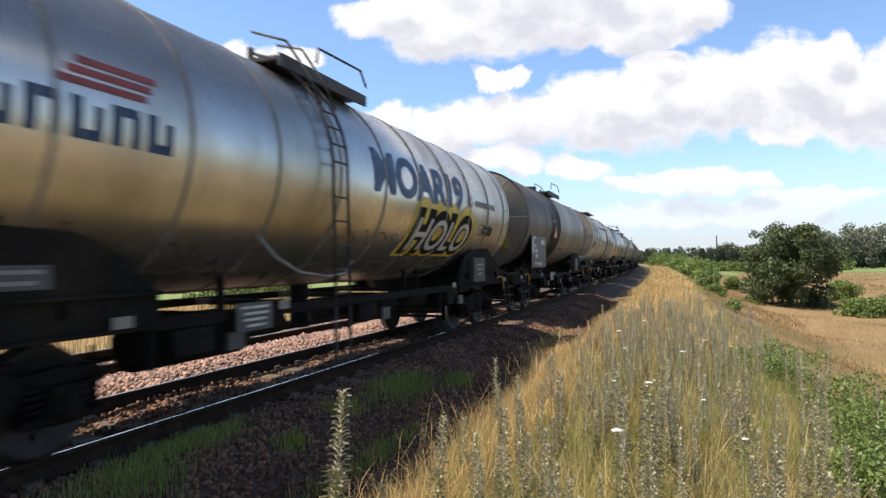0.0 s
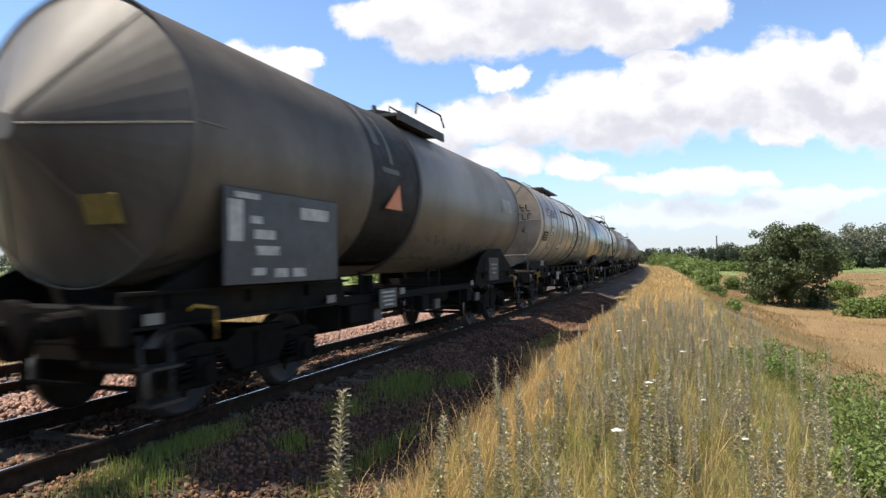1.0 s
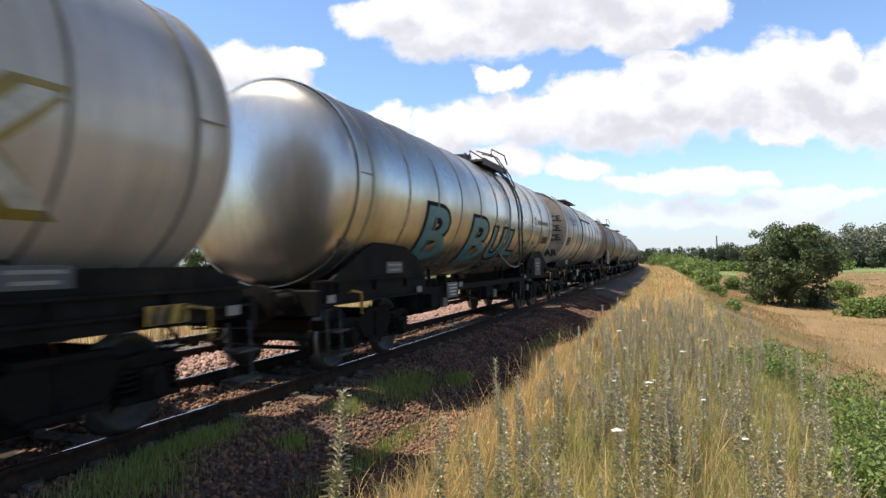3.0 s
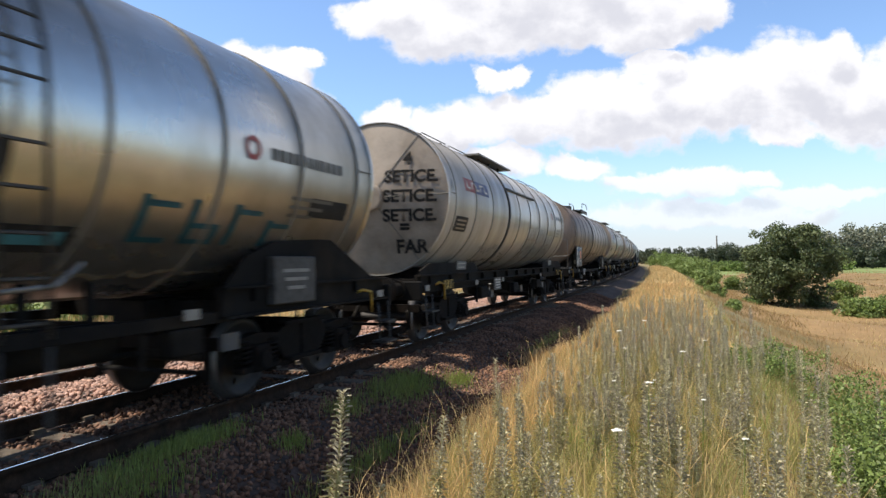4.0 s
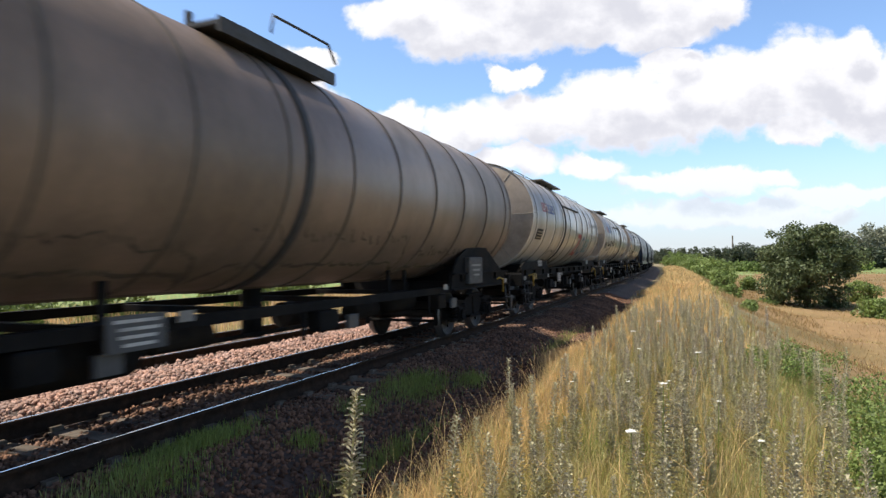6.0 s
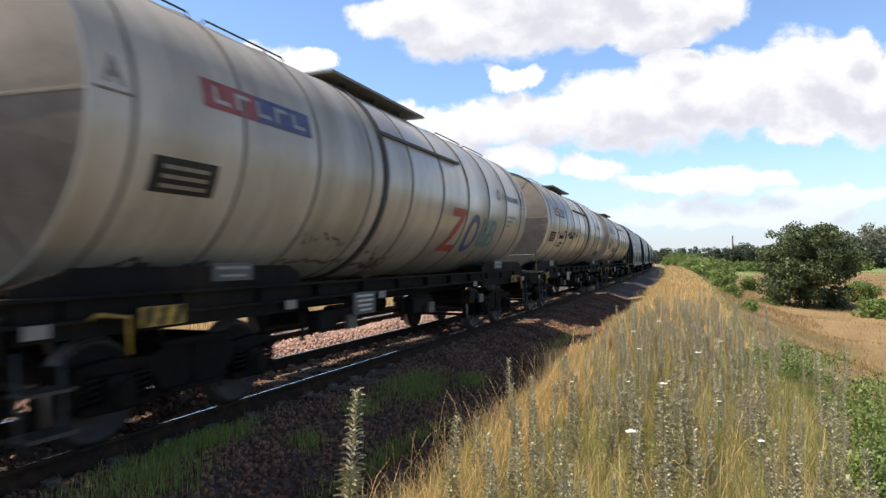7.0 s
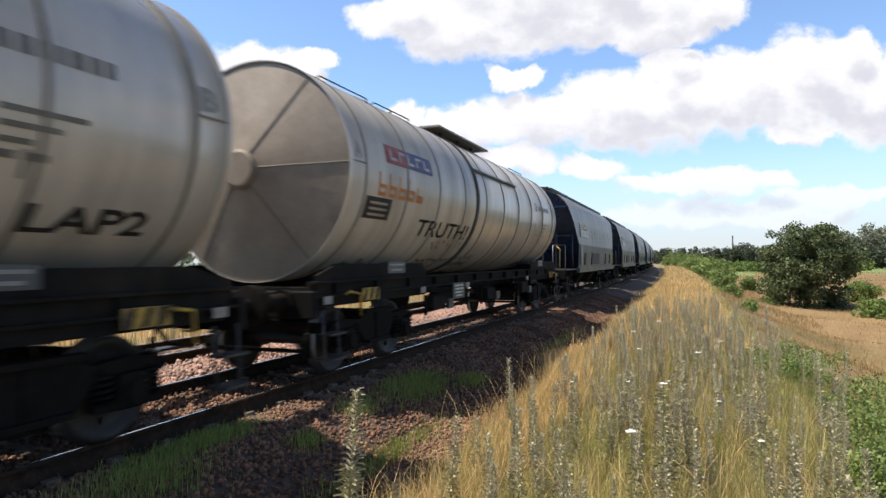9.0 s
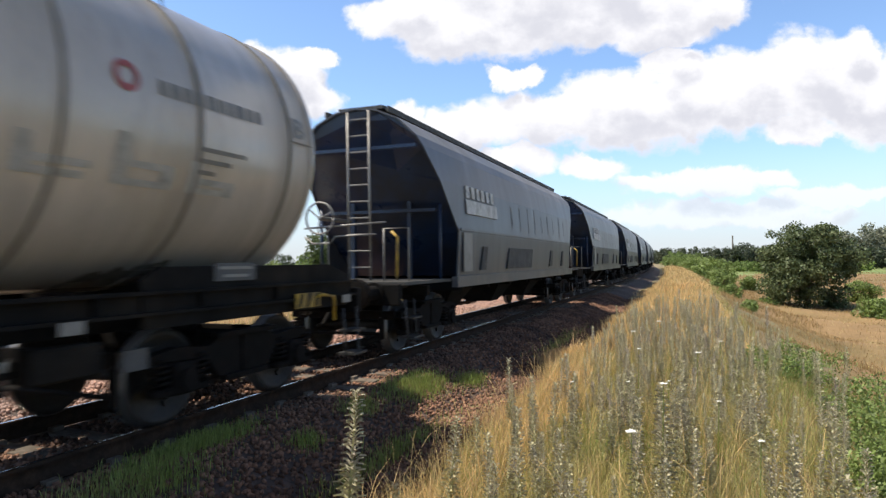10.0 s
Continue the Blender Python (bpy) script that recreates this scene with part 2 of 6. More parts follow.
M_STRAW = mat("dry_grass", (0.70, 0.475, 0.22), 0.75, 0, 0.1, 0.5, other=(0.60, 0.445, 0.20), island=0.35, bump=0, translucent=0.35)
M_FIELDGRASS = mat("field_straw", (0.40, 0.272, 0.135), 0.8, 0, 0.15, 0.08, other=(0.31, 0.24, 0.108), island=0.2, bump=0, translucent=0.5, spec=0.1)
M_MIXGRASS = mat("half_dry_grass", (0.50, 0.43, 0.175), 0.75, 0, 0.1, 0.5, other=(0.58, 0.45, 0.21), island=0.45, bump=0, translucent=0.4)
M_GRASS = mat("green_grass", (0.25, 0.31, 0.07), 0.7, 0, 0.1, 0.5, other=(0.31, 0.33, 0.10), island=0.35, bump=0, translucent=0.35)
M_ECHIUM = mat("grey_green_leaf", (0.54, 0.525, 0.29), 0.9, 0, 0.1, 3, other=(0.55, 0.50, 0.29), island=0.3, bump=0, translucent=0.5, spec=0.05)
M_BLOOM = mat("faded_violet_bloom", (0.58, 0.54, 0.36), 0.9, 0, 0.1, 3, other=(0.45, 0.395, 0.34), island=0.35, bump=0, translucent=0.5, spec=0.05)
M_DAISY = mat("white_petal", (0.78, 0.77, 0.70), 0.7, 0, 0.05, 3, bump=0, translucent=0.2)
M_OAK = mat("oak_leaf", (0.075, 0.10, 0.034), 0.6, 0, 0.1, 0.6, other=(0.11, 0.135, 0.05), island=0.4, bump=0, translucent=0.25)
M_SHRUB = mat("shrub_leaf", (0.175, 0.235, 0.06), 0.6, 0, 0.1, 0.6, other=(0.14, 0.20, 0.045), island=0.4, bump=0, translucent=0.3)
M_FARLEAF = mat("distant_leaf", (0.055, 0.072, 0.038), 0.7, 0, 0.1, 0.1, other=(0.08, 0.095, 0.055), island=0.35, bump=0, translucent=0.2)
M_PALELEAF = mat("pale_poplar_leaf", (0.17, 0.18, 0.12), 0.7, 0, 0.1, 0.1, island=0.3, bump=0, translucent=0.2)
M_BARK = mat("bark", (0.11, 0.085, 0.06), 0.9, 0, 0.3, 4, bump=0.6)
M_CHIMNEY = mat("brick_chimney", (0.16, 0.13, 0.12), 0.9, 0, 0.2, 0.5)
M_FIELD = mat("dry_field_ground", (0.245, 0.162, 0.082), 0.95, 0, 0.22, 0.10, other=(0.175, 0.138, 0.062), bump=0.5, fine_scale=3, spec=0.1)
M_SOIL = mat("verge_soil", (0.20, 0.15, 0.075), 0.95, 0, 0.25, 0.8, other=(0.13, 0.125, 0.045), bump=0.6, fine_scale=12)
M_MEADOW = mat("green_meadow", (0.15, 0.21, 0.055), 0.95, 0, 0.15, 0.05, other=(0.20, 0.22, 0.08), bump=0.4, fine_scale=2)


# building helpers
def part(name, bm, material, parent, label=""):
    """Links a bmesh (or a ready mesh) as one mesh object under a thing or a part."""
    if isinstance(bm, bpy.types.Mesh):
        me = bm
    else:
        me = bpy.data.meshes.new(name)
        bm.to_mesh(me)
        bm.free()
        me.materials.append(material)
    ob = new(name, me)
    if parent:
        ob.parent = parent
    return tagged(ob, label=label)


def box(bm, x, y, z, sx, sy, sz, m=None, bevel=0.0):
    g = bmesh.ops.create_cube(bm, size=1.0)["verts"]
    for v in g:
        v.co = Vector((v.co.x * sx, v.co.y * sy, v.co.z * sz))
    if bevel:
        es = list({e for v in g for e in v.link_edges})
        r = bmesh.ops.bevel(bm, geom=es, offset=bevel, segments=1, affect="EDGES")
        g = list({v for v in r["verts"]} | {v for v in g if v.is_valid})
    t = Matrix.Translation((x, y, z)) @ (m or Matrix())
    for v in g:
        v.co = t @ v.co
    return bm


def rod(bm, a, b, r, seg=8, r2=None):
    a, b = Vector(a), Vector(b)
    d = b - a
    t = Matrix.Translation((a + b) / 2) @ d.to_track_quat("Z", "Y").to_matrix().to_4x4()
    bmesh.ops.create_cone(bm, cap_ends=True, segments=seg, radius1=r, radius2=r if r2 is None else r2, depth=d.length, matrix=t)
    return bm


def pipe(bm, pts, r, seg=6):
    """One bent tube through the points."""
    pts = [Vector(p) for p in pts]
    rings = []
    for i, p in enumerate(pts):
        d = (pts[min(i + 1, len(pts) - 1)] - pts[max(i - 1, 0)]).normalized()
        u = d.cross(Vector((0.31, 0.52, 0.8))).normalized()
        w = d.cross(u)
        if rings:
            u = (u_old - d * u_old.dot(d)).normalized()
            w = d.cross(u)
        u_old = u
        rings.append([bm.verts.new(p + (u * math.cos(2 * math.pi * k / seg) + w * math.sin(2 * math.pi * k / seg)) * r) for k in range(seg)])
    for a, b in zip(rings, rings[1:]):
        for k in range(seg):
            bm.faces.new((a[k], b[k], b[(k + 1) % seg], a[(k + 1) % seg])).smooth = True
    bm.faces.new(rings[0])
    bm.faces.new(rings[-1][::-1])
    bmesh.ops.recalc_face_normals(bm, faces=bm.faces)
    return bm


def prism(bm, outline, x0, x1):
    """Extrudes an outline of (y, z) from x0 to x1."""
    a = [bm.verts.new((x0, y, z)) for y, z in outline]
    b = [bm.verts.new((x1, y, z)) for y, z in outline]
    bm.faces.new(a[::-1])
    bm.faces.new(b)
    for i in range(len(a)):
        j = (i + 1) % len(a)
        bm.faces.new((a[i], a[j], b[j], b[i]))
    bmesh.ops.recalc_face_normals(bm, faces=bm.faces)
    return bm


def lathe(bm, profile, zc, seg=56, smooth=True):
    """Turns a profile of (y, r) round the axis along y at height zc."""
    rings = []
    for y, r in profile:
        if r < 1e-4:
            rings.append([bm.verts.new((0, y, zc))])
        else:
            rings.append([bm.verts.new((r * math.cos(2 * math.pi * i / seg), y, zc + r * math.sin(2 * math.pi * i / seg))) for i in range(seg)])
    for a, b in zip(rings, rings[1:]):
        for i in range(seg):
            j = (i + 1) % seg
            if len(a) == 1 and len(b) > 1:
                f = bm.faces.new((a[0], b[i], b[j]))
            elif len(b) == 1 and len(a) > 1:
                f = bm.faces.new((a[i], b[0], a[j]))
            elif len(a) > 1:
                f = bm.faces.new((a[i], b[i], b[j], a[j]))
            else:
                continue
            f.smooth = smooth
    bmesh.ops.recalc_face_normals(bm, faces=bm.faces)
    return bm


def quick_mesh(name, verts, faces, material, smooth=False):
    """A mesh from numpy arrays: verts (n, 3), faces (m, k)."""
    me = bpy.data.meshes.new(name)
    k = faces.shape[1]
    me.vertices.add(len(verts))
    me.vertices.foreach_set("co", np.ascontiguousarray(verts, dtype=np.float32).ravel())
    me.loops.add(faces.size)
    me.loops.foreach_set("vertex_index", np.ascontiguousarray(faces, dtype=np.int32).ravel())
    me.polygons.add(len(faces))
    me.polygons.foreach_set("loop_start", np.arange(0, faces.size, k, dtype=np.int32))
    if smooth:
        me.polygons.foreach_set("use_smooth", np.ones(len(faces), dtype=bool))
    me.update(calc_edges=True)
    me.validate()
    for m in material if isinstance(material, list) else [material]:
        me.materials.append(m)
    return me


def track_xyz(s, o, z):
    a = s / RADIUS
    return np.stack([-D - RADIUS + (RADIUS + o) * np.cos(a), (RADIUS + o) * np.sin(a), z + 0 * s], -1)


rng = np.random.default_rng(7)


def bumps(x, y, size, seed):
    """Smooth unevenness from a few waves, about -1 to 1."""
    r = np.random.default_rng(seed)
    total = 0
    for i in range(6):
        a, ph, k = r.uniform(0, 6.28), r.uniform(0, 6.28), 6.28 / (size * r.uniform(0.5, 1.6))
        total = total + np.sin((x * math.cos(a) + y * math.sin(a)) * k + ph)
    return total / 3.0


def ground_height(s, o):
    """Height of the ground at s along and o right of the line."""
    z = np.interp(o, [-400, -60, -14, -8.2, -6.6, -6.0, 1.9, 2.5, 3.1, 4.2, 5.8, 6.7, 8.2, 10.8, 13.5, 60, 3000],
                  [-1.6, -1.2, -0.9, -0.75, -0.6, -0.55, -0.55, -0.50, -0.44, -0.36, -0.24, -0.26, -0.95, -1.85, -2.1, -2.1, -2.1])
    rough = np.interp(o, [-40, -8, -6.5, 2.0, 3.2, 7, 12, 40], [0.25, 0.06, 0.0, 0.0, 0.05, 0.07, 0.14, 0.3])
    return z + rough * bumps(s, o, 7.0, 3) + rough * 0.6 * bumps(s, o, 31.0, 5)


# ground: one sheet to the horizon
gs = np.concatenate([-np.geomspace(1600, 12, 26), np.arange(-10, 60, 0.6), np.geomspace(60, 2600, 110)])
go = np.concatenate([-np.geomspace(1500, 14, 40), np.arange(-13.5, 16, 0.45), np.geomspace(16, 2600, 60)])
GS, GO = np.meshgrid(gs, go, indexing="ij")
gverts = track_xyz(GS, GO, ground_height(GS, GO)).reshape(-1, 3)
ni, nj = GS.shape
ii, jj = np.meshgrid(np.arange(ni - 1), np.arange(nj - 1), indexing="ij")
base_i = (ii * nj + jj).ravel()
gfaces = np.stack([base_i, base_i + nj, base_i + nj + 1, base_i + 1], -1)
gme = quick_mesh("ground", gverts, gfaces, [M_SOIL, M_FIELD, M_MEADOW], True)
fs = (GS[:-1, :-1] + GS[1:, 1:]).ravel() / 2
fo = (GO[:-1, :-1] + GO[1:, 1:]).ravel() / 2
zone = np.zeros(len(fs), dtype=np.int32)
edge = bumps(fs, fo, 20, 11)
zone[fo > 8.6 + 0.8 * edge] = 1
zone[(fo > 8.6) & (fs > 150 + 12 * edge)] = 2
zone[(fo > 8.6) & (fs > 330 + 12 * edge)] = 1
zone[(fo > 60 + 8 * edge)] = 2
zone[fo < -9 + edge] = 1
zone[fo < -24 + 2 * edge] = 2
gme.polygons.foreach_set("material_index", zone)
tagged(new("ground", gme), "dry grassy embankment and fields beside the railway", "ground", kind="structure")

# ballast bed under both tracks
bo = np.array([-6.9, -6.0, -5.2, -4.9, -3.0, -2.3, -1.8, -1.5, -1.2, 0.0, 1.2, 1.45, 1.75, 2.1, 2.45, 2.75])
bz = np.array([-0.72, -0.30, -0.18, -0.19, -0.20, -0.12, -0.10, -0.13, -0.19, -0.20, -0.19, -0.18, -0.24, -0.36, -0.48, -0.60])
bs = np.concatenate([np.arange(-30, 60, 0.5), np.geomspace(60, 900, 90)])
BS, BO = np.meshgrid(bs, bo, indexing="ij")
BZ = np.broadcast_to(bz, BS.shape) + 0.025 * bumps(BS, BO, 2.2, 21)
ni, nj = BS.shape
ii, jj = np.meshgrid(np.arange(ni - 1), np.arange(nj - 1), indexing="ij")
base_i = (ii * nj + jj).ravel()
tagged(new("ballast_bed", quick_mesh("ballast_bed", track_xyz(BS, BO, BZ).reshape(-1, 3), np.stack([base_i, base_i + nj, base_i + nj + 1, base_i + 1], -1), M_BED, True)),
       "reddish crushed-stone ballast bed under two tracks", "ballast", kind="structure")


def bed_height(s, o):
    return np.interp(o, bo, bz) + 0.025 * bumps(s, o, 2.2, 21)


def stones(name, n, s0, s1, o0, o1, size, label, bias=1.0, material=None):
    s = s0 + (s1 - s0) * rng.random(n) ** bias
    o = rng.uniform(o0, o1, n)
    r = size * rng.uniform(0.55, 1.35, n)
    z = np.maximum(bed_height(s, o), np.where(o > 2.3, ground_height(s, o), -9)) + r * 0.25
    c = track_xyz(s, o, z)
    cube = np.array([[x, y, w] for x in (-1, 1) for y in (-1, 1) for w in (-1, 1)], float)
    v = cube[None] * rng.uniform(0.45, 1.0, (n, 8, 3)) * r[:, None, None] * np.array([0.62, 0.62, 0.46])
    q = rng.normal(size=(n, 4))
    q /= np.linalg.norm(q, axis=1)[:, None]
    w, x, y, zz = q.T
    rot = np.stack([np.stack([1 - 2 * (y * y + zz * zz), 2 * (x * y - w * zz), 2 * (x * zz + w * y)], -1),
                    np.stack([2 * (x * y + w * zz), 1 - 2 * (x * x + zz * zz), 2 * (y * zz - w * x)], -1),
                    np.stack([2 * (x * zz - w * y), 2 * (y * zz + w * x), 1 - 2 * (x * x + y * y)], -1)], 1)
    v = np.einsum("nij,nkj->nki", rot, v) + c[:, None]
    f = np.array([[0, 1, 3, 2], [4, 6, 7, 5], [0, 4, 5, 1], [2, 3, 7, 6], [0, 2, 6, 4], [1, 5, 7, 3]])
    faces = (f[None] + 8 * np.arange(n)[:, None, None]).reshape(-1, 4)
    ob = new(name, quick_mesh(name, v.reshape(-1, 3), faces, material or M_STONE))
    return tagged(ob, label, "ballast", kind="stuff")


stones("ballast_stones", 24000, -4.0, 34.0, -2.5, -0.85, 0.048, "loose reddish crushed stones heaped between the tracks", 1.4)
# stones under and beside the train carry its shade in their colour
stones("ballast_stones", 12000, 1.0, 34.0, -0.7, 0.68, 0.042, "loose dusty crushed stones between the rails, darkened for shade", 1.4, M_SHADESTONE)
stones("ballast_stones", 52000, -6.0, 34.0, 0.85, 3.5, 0.034, "loose dusty brown crushed stones on the shoulder, darkened for shade", 1.4, M_SHADESTONE)
stones("ballast_stones", 7000, 1.0, 34.0, -6.3, -2.5, 0.055, "loose crushed stones round the second track", 1.4)


# the two tracks
def rail_mesh(o):
    prof = [(-0.075, -0.172), (0.075, -0.172), (0.075, -0.16), (0.012, -0.14), (0.012, -0.045), (0.036, -0.035), (0.036, -0.006), (0.028, 0.0), (0.012, 0.0012), (-0.010, 0.0012), (-0.028, 0.0), (-0.036, -0.006), (-0.036, -0.035), (-0.012, -0.045), (-0.012, -0.14), (-0.075, -0.16)]
    ss = np.concatenate([np.arange(-30, 60, 2.0), np.geomspace(60, 800, 60)])
    k = len(prof)
    v = np.concatenate([track_xyz(ss, o + x, z + 0 * ss)[:, None] for x, z in prof], 1).reshape(-1, 3)
    f = []
    idx = []
    for i in range(len(ss) - 1):
        for j in range(k):
            j2 = (j + 1) % k
            f.append((i * k + j, i * k + j2, (i + 1) * k + j2, (i + 1) * k + j))
            idx.append(1 if j == 8 else 0)
    me = quick_mesh("rail", v, np.array(f), [M_RUST, M_RAILTOP])
    me.polygons.foreach_set("material_index", np.array(idx, dtype=np.int32))
    return me


def sleeper_mesh():
    bm = bmesh.new()
    prism(bm, [(-0.145, -0.34), (0.145, -0.34), (0.12, -0.175), (-0.12, -0.175)], -1.25, 1.25)
    for x in (-0.7525, 0.7525):
        for d in (-0.12, 0.12):
            box(bm, x + d, 0, -0.155, 0.07, 0.13, 0.045)
    me = bpy.data.meshes.new("sleeper")
    bm.to_mesh(me)
    bm.free()
    me.materials.append(M_SLEEPER)
    return me


SLEEPER = sleeper_mesh()


def track(centre, label):
    t = new("railway_track")
    tagged(t, label, "railway track", kind="structure")
    for g in (-0.7525, 0.7525):
        part("rail", rail_mesh(centre + g), None, t, "rusty steel rail with a polished head")
    for i in range(130):
        s = -6 + 0.6 * i
        ob = part("sleeper", SLEEPER, None, t)
        ob.matrix_basis = Matrix.Translation(on_track(s, centre, -0.004)) @ pose(0, 0, 0, 0, 0, math.degrees(s / RADIUS))
    return t


track(0.0, "railway track with polished rails on reddish ballast")
track(-3.6, "second railway track beyond the train, rusty and weedy")


# the train
MESHES = {}
WAGONS, WHEELSETS = [], []


def shared(name, make, material):
    if name not in MESHES:
        bm = make()
        me = bpy.data.meshes.new(name)
        bm.to_mesh(me)
        bm.free()
        for m in material if isinstance(material, list) else [material]:
            me.materials.append(m)
        MESHES[name] = me
    return MESHES[name]


def sharp_lathe(bm, profile, axis_z=0.0, seg=32):
    """A wheel profile of (x, r) turned round the x axis."""
    rings = [[bm.verts.new((x, r * math.cos(2 * math.pi * i / seg), axis_z + r * math.sin(2 * math.pi * i / seg))) for i in range(seg)] for x, r in profile]
    for a, b in zip(rings, rings[1:]):
        for i in range(seg):
            bm.faces.new((a[i], a[(i + 1) % seg], b[(i + 1) % seg], b[i])).smooth = True
    return rings


def wheelset_mesh():
    bm = bmesh.new()
    for sgn in (-1, 1):
        prof = [(0.68, 0.10), (0.68, 0.36), (0.66, 0.40), (0.682, 0.47), (0.70, 0.487), (0.715, 0.47), (0.73, 0.4605), (0.815, 0.455), (0.815, 0.40), (0.77, 0.36), (0.75, 0.17), (0.80, 0.12), (0.84, 0.10)]
        before = len(bm.faces)
        sharp_lathe(bm, [(sgn * x, r) for x, r in prof])
        bm.faces.ensure_lookup_table()
        for f in bm.faces[before:]:
            c = f.calc_center_median()
            if math.hypot(c.y, c.z) > 0.44:
                f.material_index = 1
    rod(bm, (-1.05, 0, 0), (1.05, 0, 0), 0.08, 12)
    # balance holes and bolt heads show the turning
    for sgn in (-1, 1):
        for k in range(4):
            a = k * math.pi / 2
            box(bm, sgn * 0.775, 0.27 * math.cos(a), 0.27 * math.sin(a), 0.03, 0.06, 0.06)
    bmesh.ops.recalc_face_normals(bm, faces=bm.faces)
    return bm


def side_frame_mesh():
    bm = bmesh.new()
    out = [(-1.32, 0.62), (-1.28, 0.71), (-0.95, 0.76), (-0.55, 0.72), (-0.38, 0.80), (0.38, 0.80), (0.55, 0.72), (0.95, 0.76), (1.28, 0.71), (1.32, 0.62), (1.22, 0.58), (1.12, 0.64), (0.58, 0.62), (0.42, 0.42), (0.30, 0.36), (-0.30, 0.36), (-0.42, 0.42), (-0.58, 0.62), (-1.12, 0.64), (-1.22, 0.58)]
    prism(bm, out, -0.06, 0.06)
    box(bm, 0.06, 0, 0.38, 0.12, 0.7, 0.05)
    box(bm, 0.06, 0, 0.82, 0.14, 0.95, 0.05)
    box(bm, 0.06, 0, 0.59, 0.05, 0.10, 0.42)
    return bm


def axle_box_mesh():
    bm = bmesh.new()
    box(bm, 0, 0, 0.47, 0.22, 0.30, 0.30, bevel=0.03)
    rod(bm, (0.0, 0, 0.46), (0.15, 0, 0.46), 0.11, 14)
    box(bm, 0, 0, 0.36, 0.16, 0.70, 0.07, bevel=0.015)
    return bm


def spring_mesh():
    bm = bmesh.new()
    pts = [(0.075 * math.cos(a), 0.075 * math.sin(a), 0.40 + 0.27 * a / (10 * math.pi)) for a in np.linspace(0, 10 * math.pi, 61)]
    return pipe(bm, pts, 0.018, 5)


def bolster_mesh():
    bm = bmesh.new()
    box(bm, 0, 0, 0.70, 1.9, 0.42, 0.22, bevel=0.03)
    rod(bm, (0, 0, 0.78), (0, 0, 0.95), 0.28, 16)
    return bm


def brake_mesh():
    bm = bmesh.new()
    for x in (-0.76, 0.76):
        box(bm, x, 0, 0.44, 0.09, 0.06, 0.34, bevel=0.015)
        rod(bm, (x, 0, 0.5), (x, 0, 0.85), 0.02)
    rod(bm, (-0.8, 0, 0.36), (0.8, 0, 0.36), 0.03)
    return bm


def end_beam_mesh():
    return box(bmesh.new(), 0, 0, 0.66, 1.9, 0.10, 0.14)


def add_bogie(wagon, y):
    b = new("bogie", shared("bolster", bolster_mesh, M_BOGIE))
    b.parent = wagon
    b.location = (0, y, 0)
    tagged(b, "grimy two-axle bogie, darkened for shade")
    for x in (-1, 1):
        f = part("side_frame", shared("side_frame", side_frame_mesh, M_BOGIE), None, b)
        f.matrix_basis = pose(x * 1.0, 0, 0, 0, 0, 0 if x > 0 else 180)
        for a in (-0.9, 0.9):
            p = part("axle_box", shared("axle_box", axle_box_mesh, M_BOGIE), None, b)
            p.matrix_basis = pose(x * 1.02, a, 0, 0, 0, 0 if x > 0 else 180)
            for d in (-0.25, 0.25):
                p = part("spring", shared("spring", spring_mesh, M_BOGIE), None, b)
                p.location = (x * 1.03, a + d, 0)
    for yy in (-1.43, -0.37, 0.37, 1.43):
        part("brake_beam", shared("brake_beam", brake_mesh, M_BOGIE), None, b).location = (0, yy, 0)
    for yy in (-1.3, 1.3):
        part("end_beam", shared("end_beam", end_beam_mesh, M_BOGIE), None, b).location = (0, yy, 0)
    for a in (-0.9, 0.9):
        w = part("wheelset", shared("wheelset", wheelset_mesh, [M_WHEEL, M_TREAD]), None, b, "dark steel wheelset with worn bright treads")
        w.location = (0, a, 0.46)
        WHEELSETS.append(w)
    return b


def buffer_mesh():
    bm = bmesh.new()
    lathe(bm, [(0.62, 0.0), (0.62, 0.16), (0.56, 0.16), (0.56, 0.115), (0.28, 0.105), (0.28, 0.08), (0.08, 0.08), (0.06, 0.23), (0.015, 0.235), (0.0, 0.0)], 0, 20, False)
    return bm


def hook_mesh():
    bm = bmesh.new()
    box(bm, 0, 0.42, 0, 0.06, 0.4, 0.09, bevel=0.01)
    pipe(bm, [(0, 0.25, 0.02), (0, 0.12, 0.0), (0, 0.08, 0.06), (0, 0.14, 0.10)], 0.035)
    pipe(bm, [(-0.06, 0.15, 0), (-0.06, 0.05, -0.28), (0.06, 0.05, -0.28), (0.06, 0.15, 0)], 0.02)
    pipe(bm, [(0.3, 0.5, -0.05), (0.3, 0.2, -0.25), (0.28, 0.06, -0.42), (0.2, 0.0, -0.45)], 0.028)
    return bm


def headstock_mesh():
    bm = bmesh.new()
    box(bm, 0, 0.66, 1.03, 2.62, 0.10, 0.34, bevel=0.02)
    box(bm, 0, 0.9, 1.15, 2.4, 0.5, 0.05)
    return bm


def step_mesh():
    bm = bmesh.new()
    pipe(bm, [(1.32, 0.78, 0.95), (1.36, 0.78, 0.36), (1.36, 1.12, 0.36), (1.32, 1.12, 0.95)], 0.018)
    box(bm, 1.36, 0.95, 0.36, 0.24, 0.36, 0.03)
    box(bm, 1.36, 0.95, 0.66, 0.20, 0.36, 0.025)
    return bm


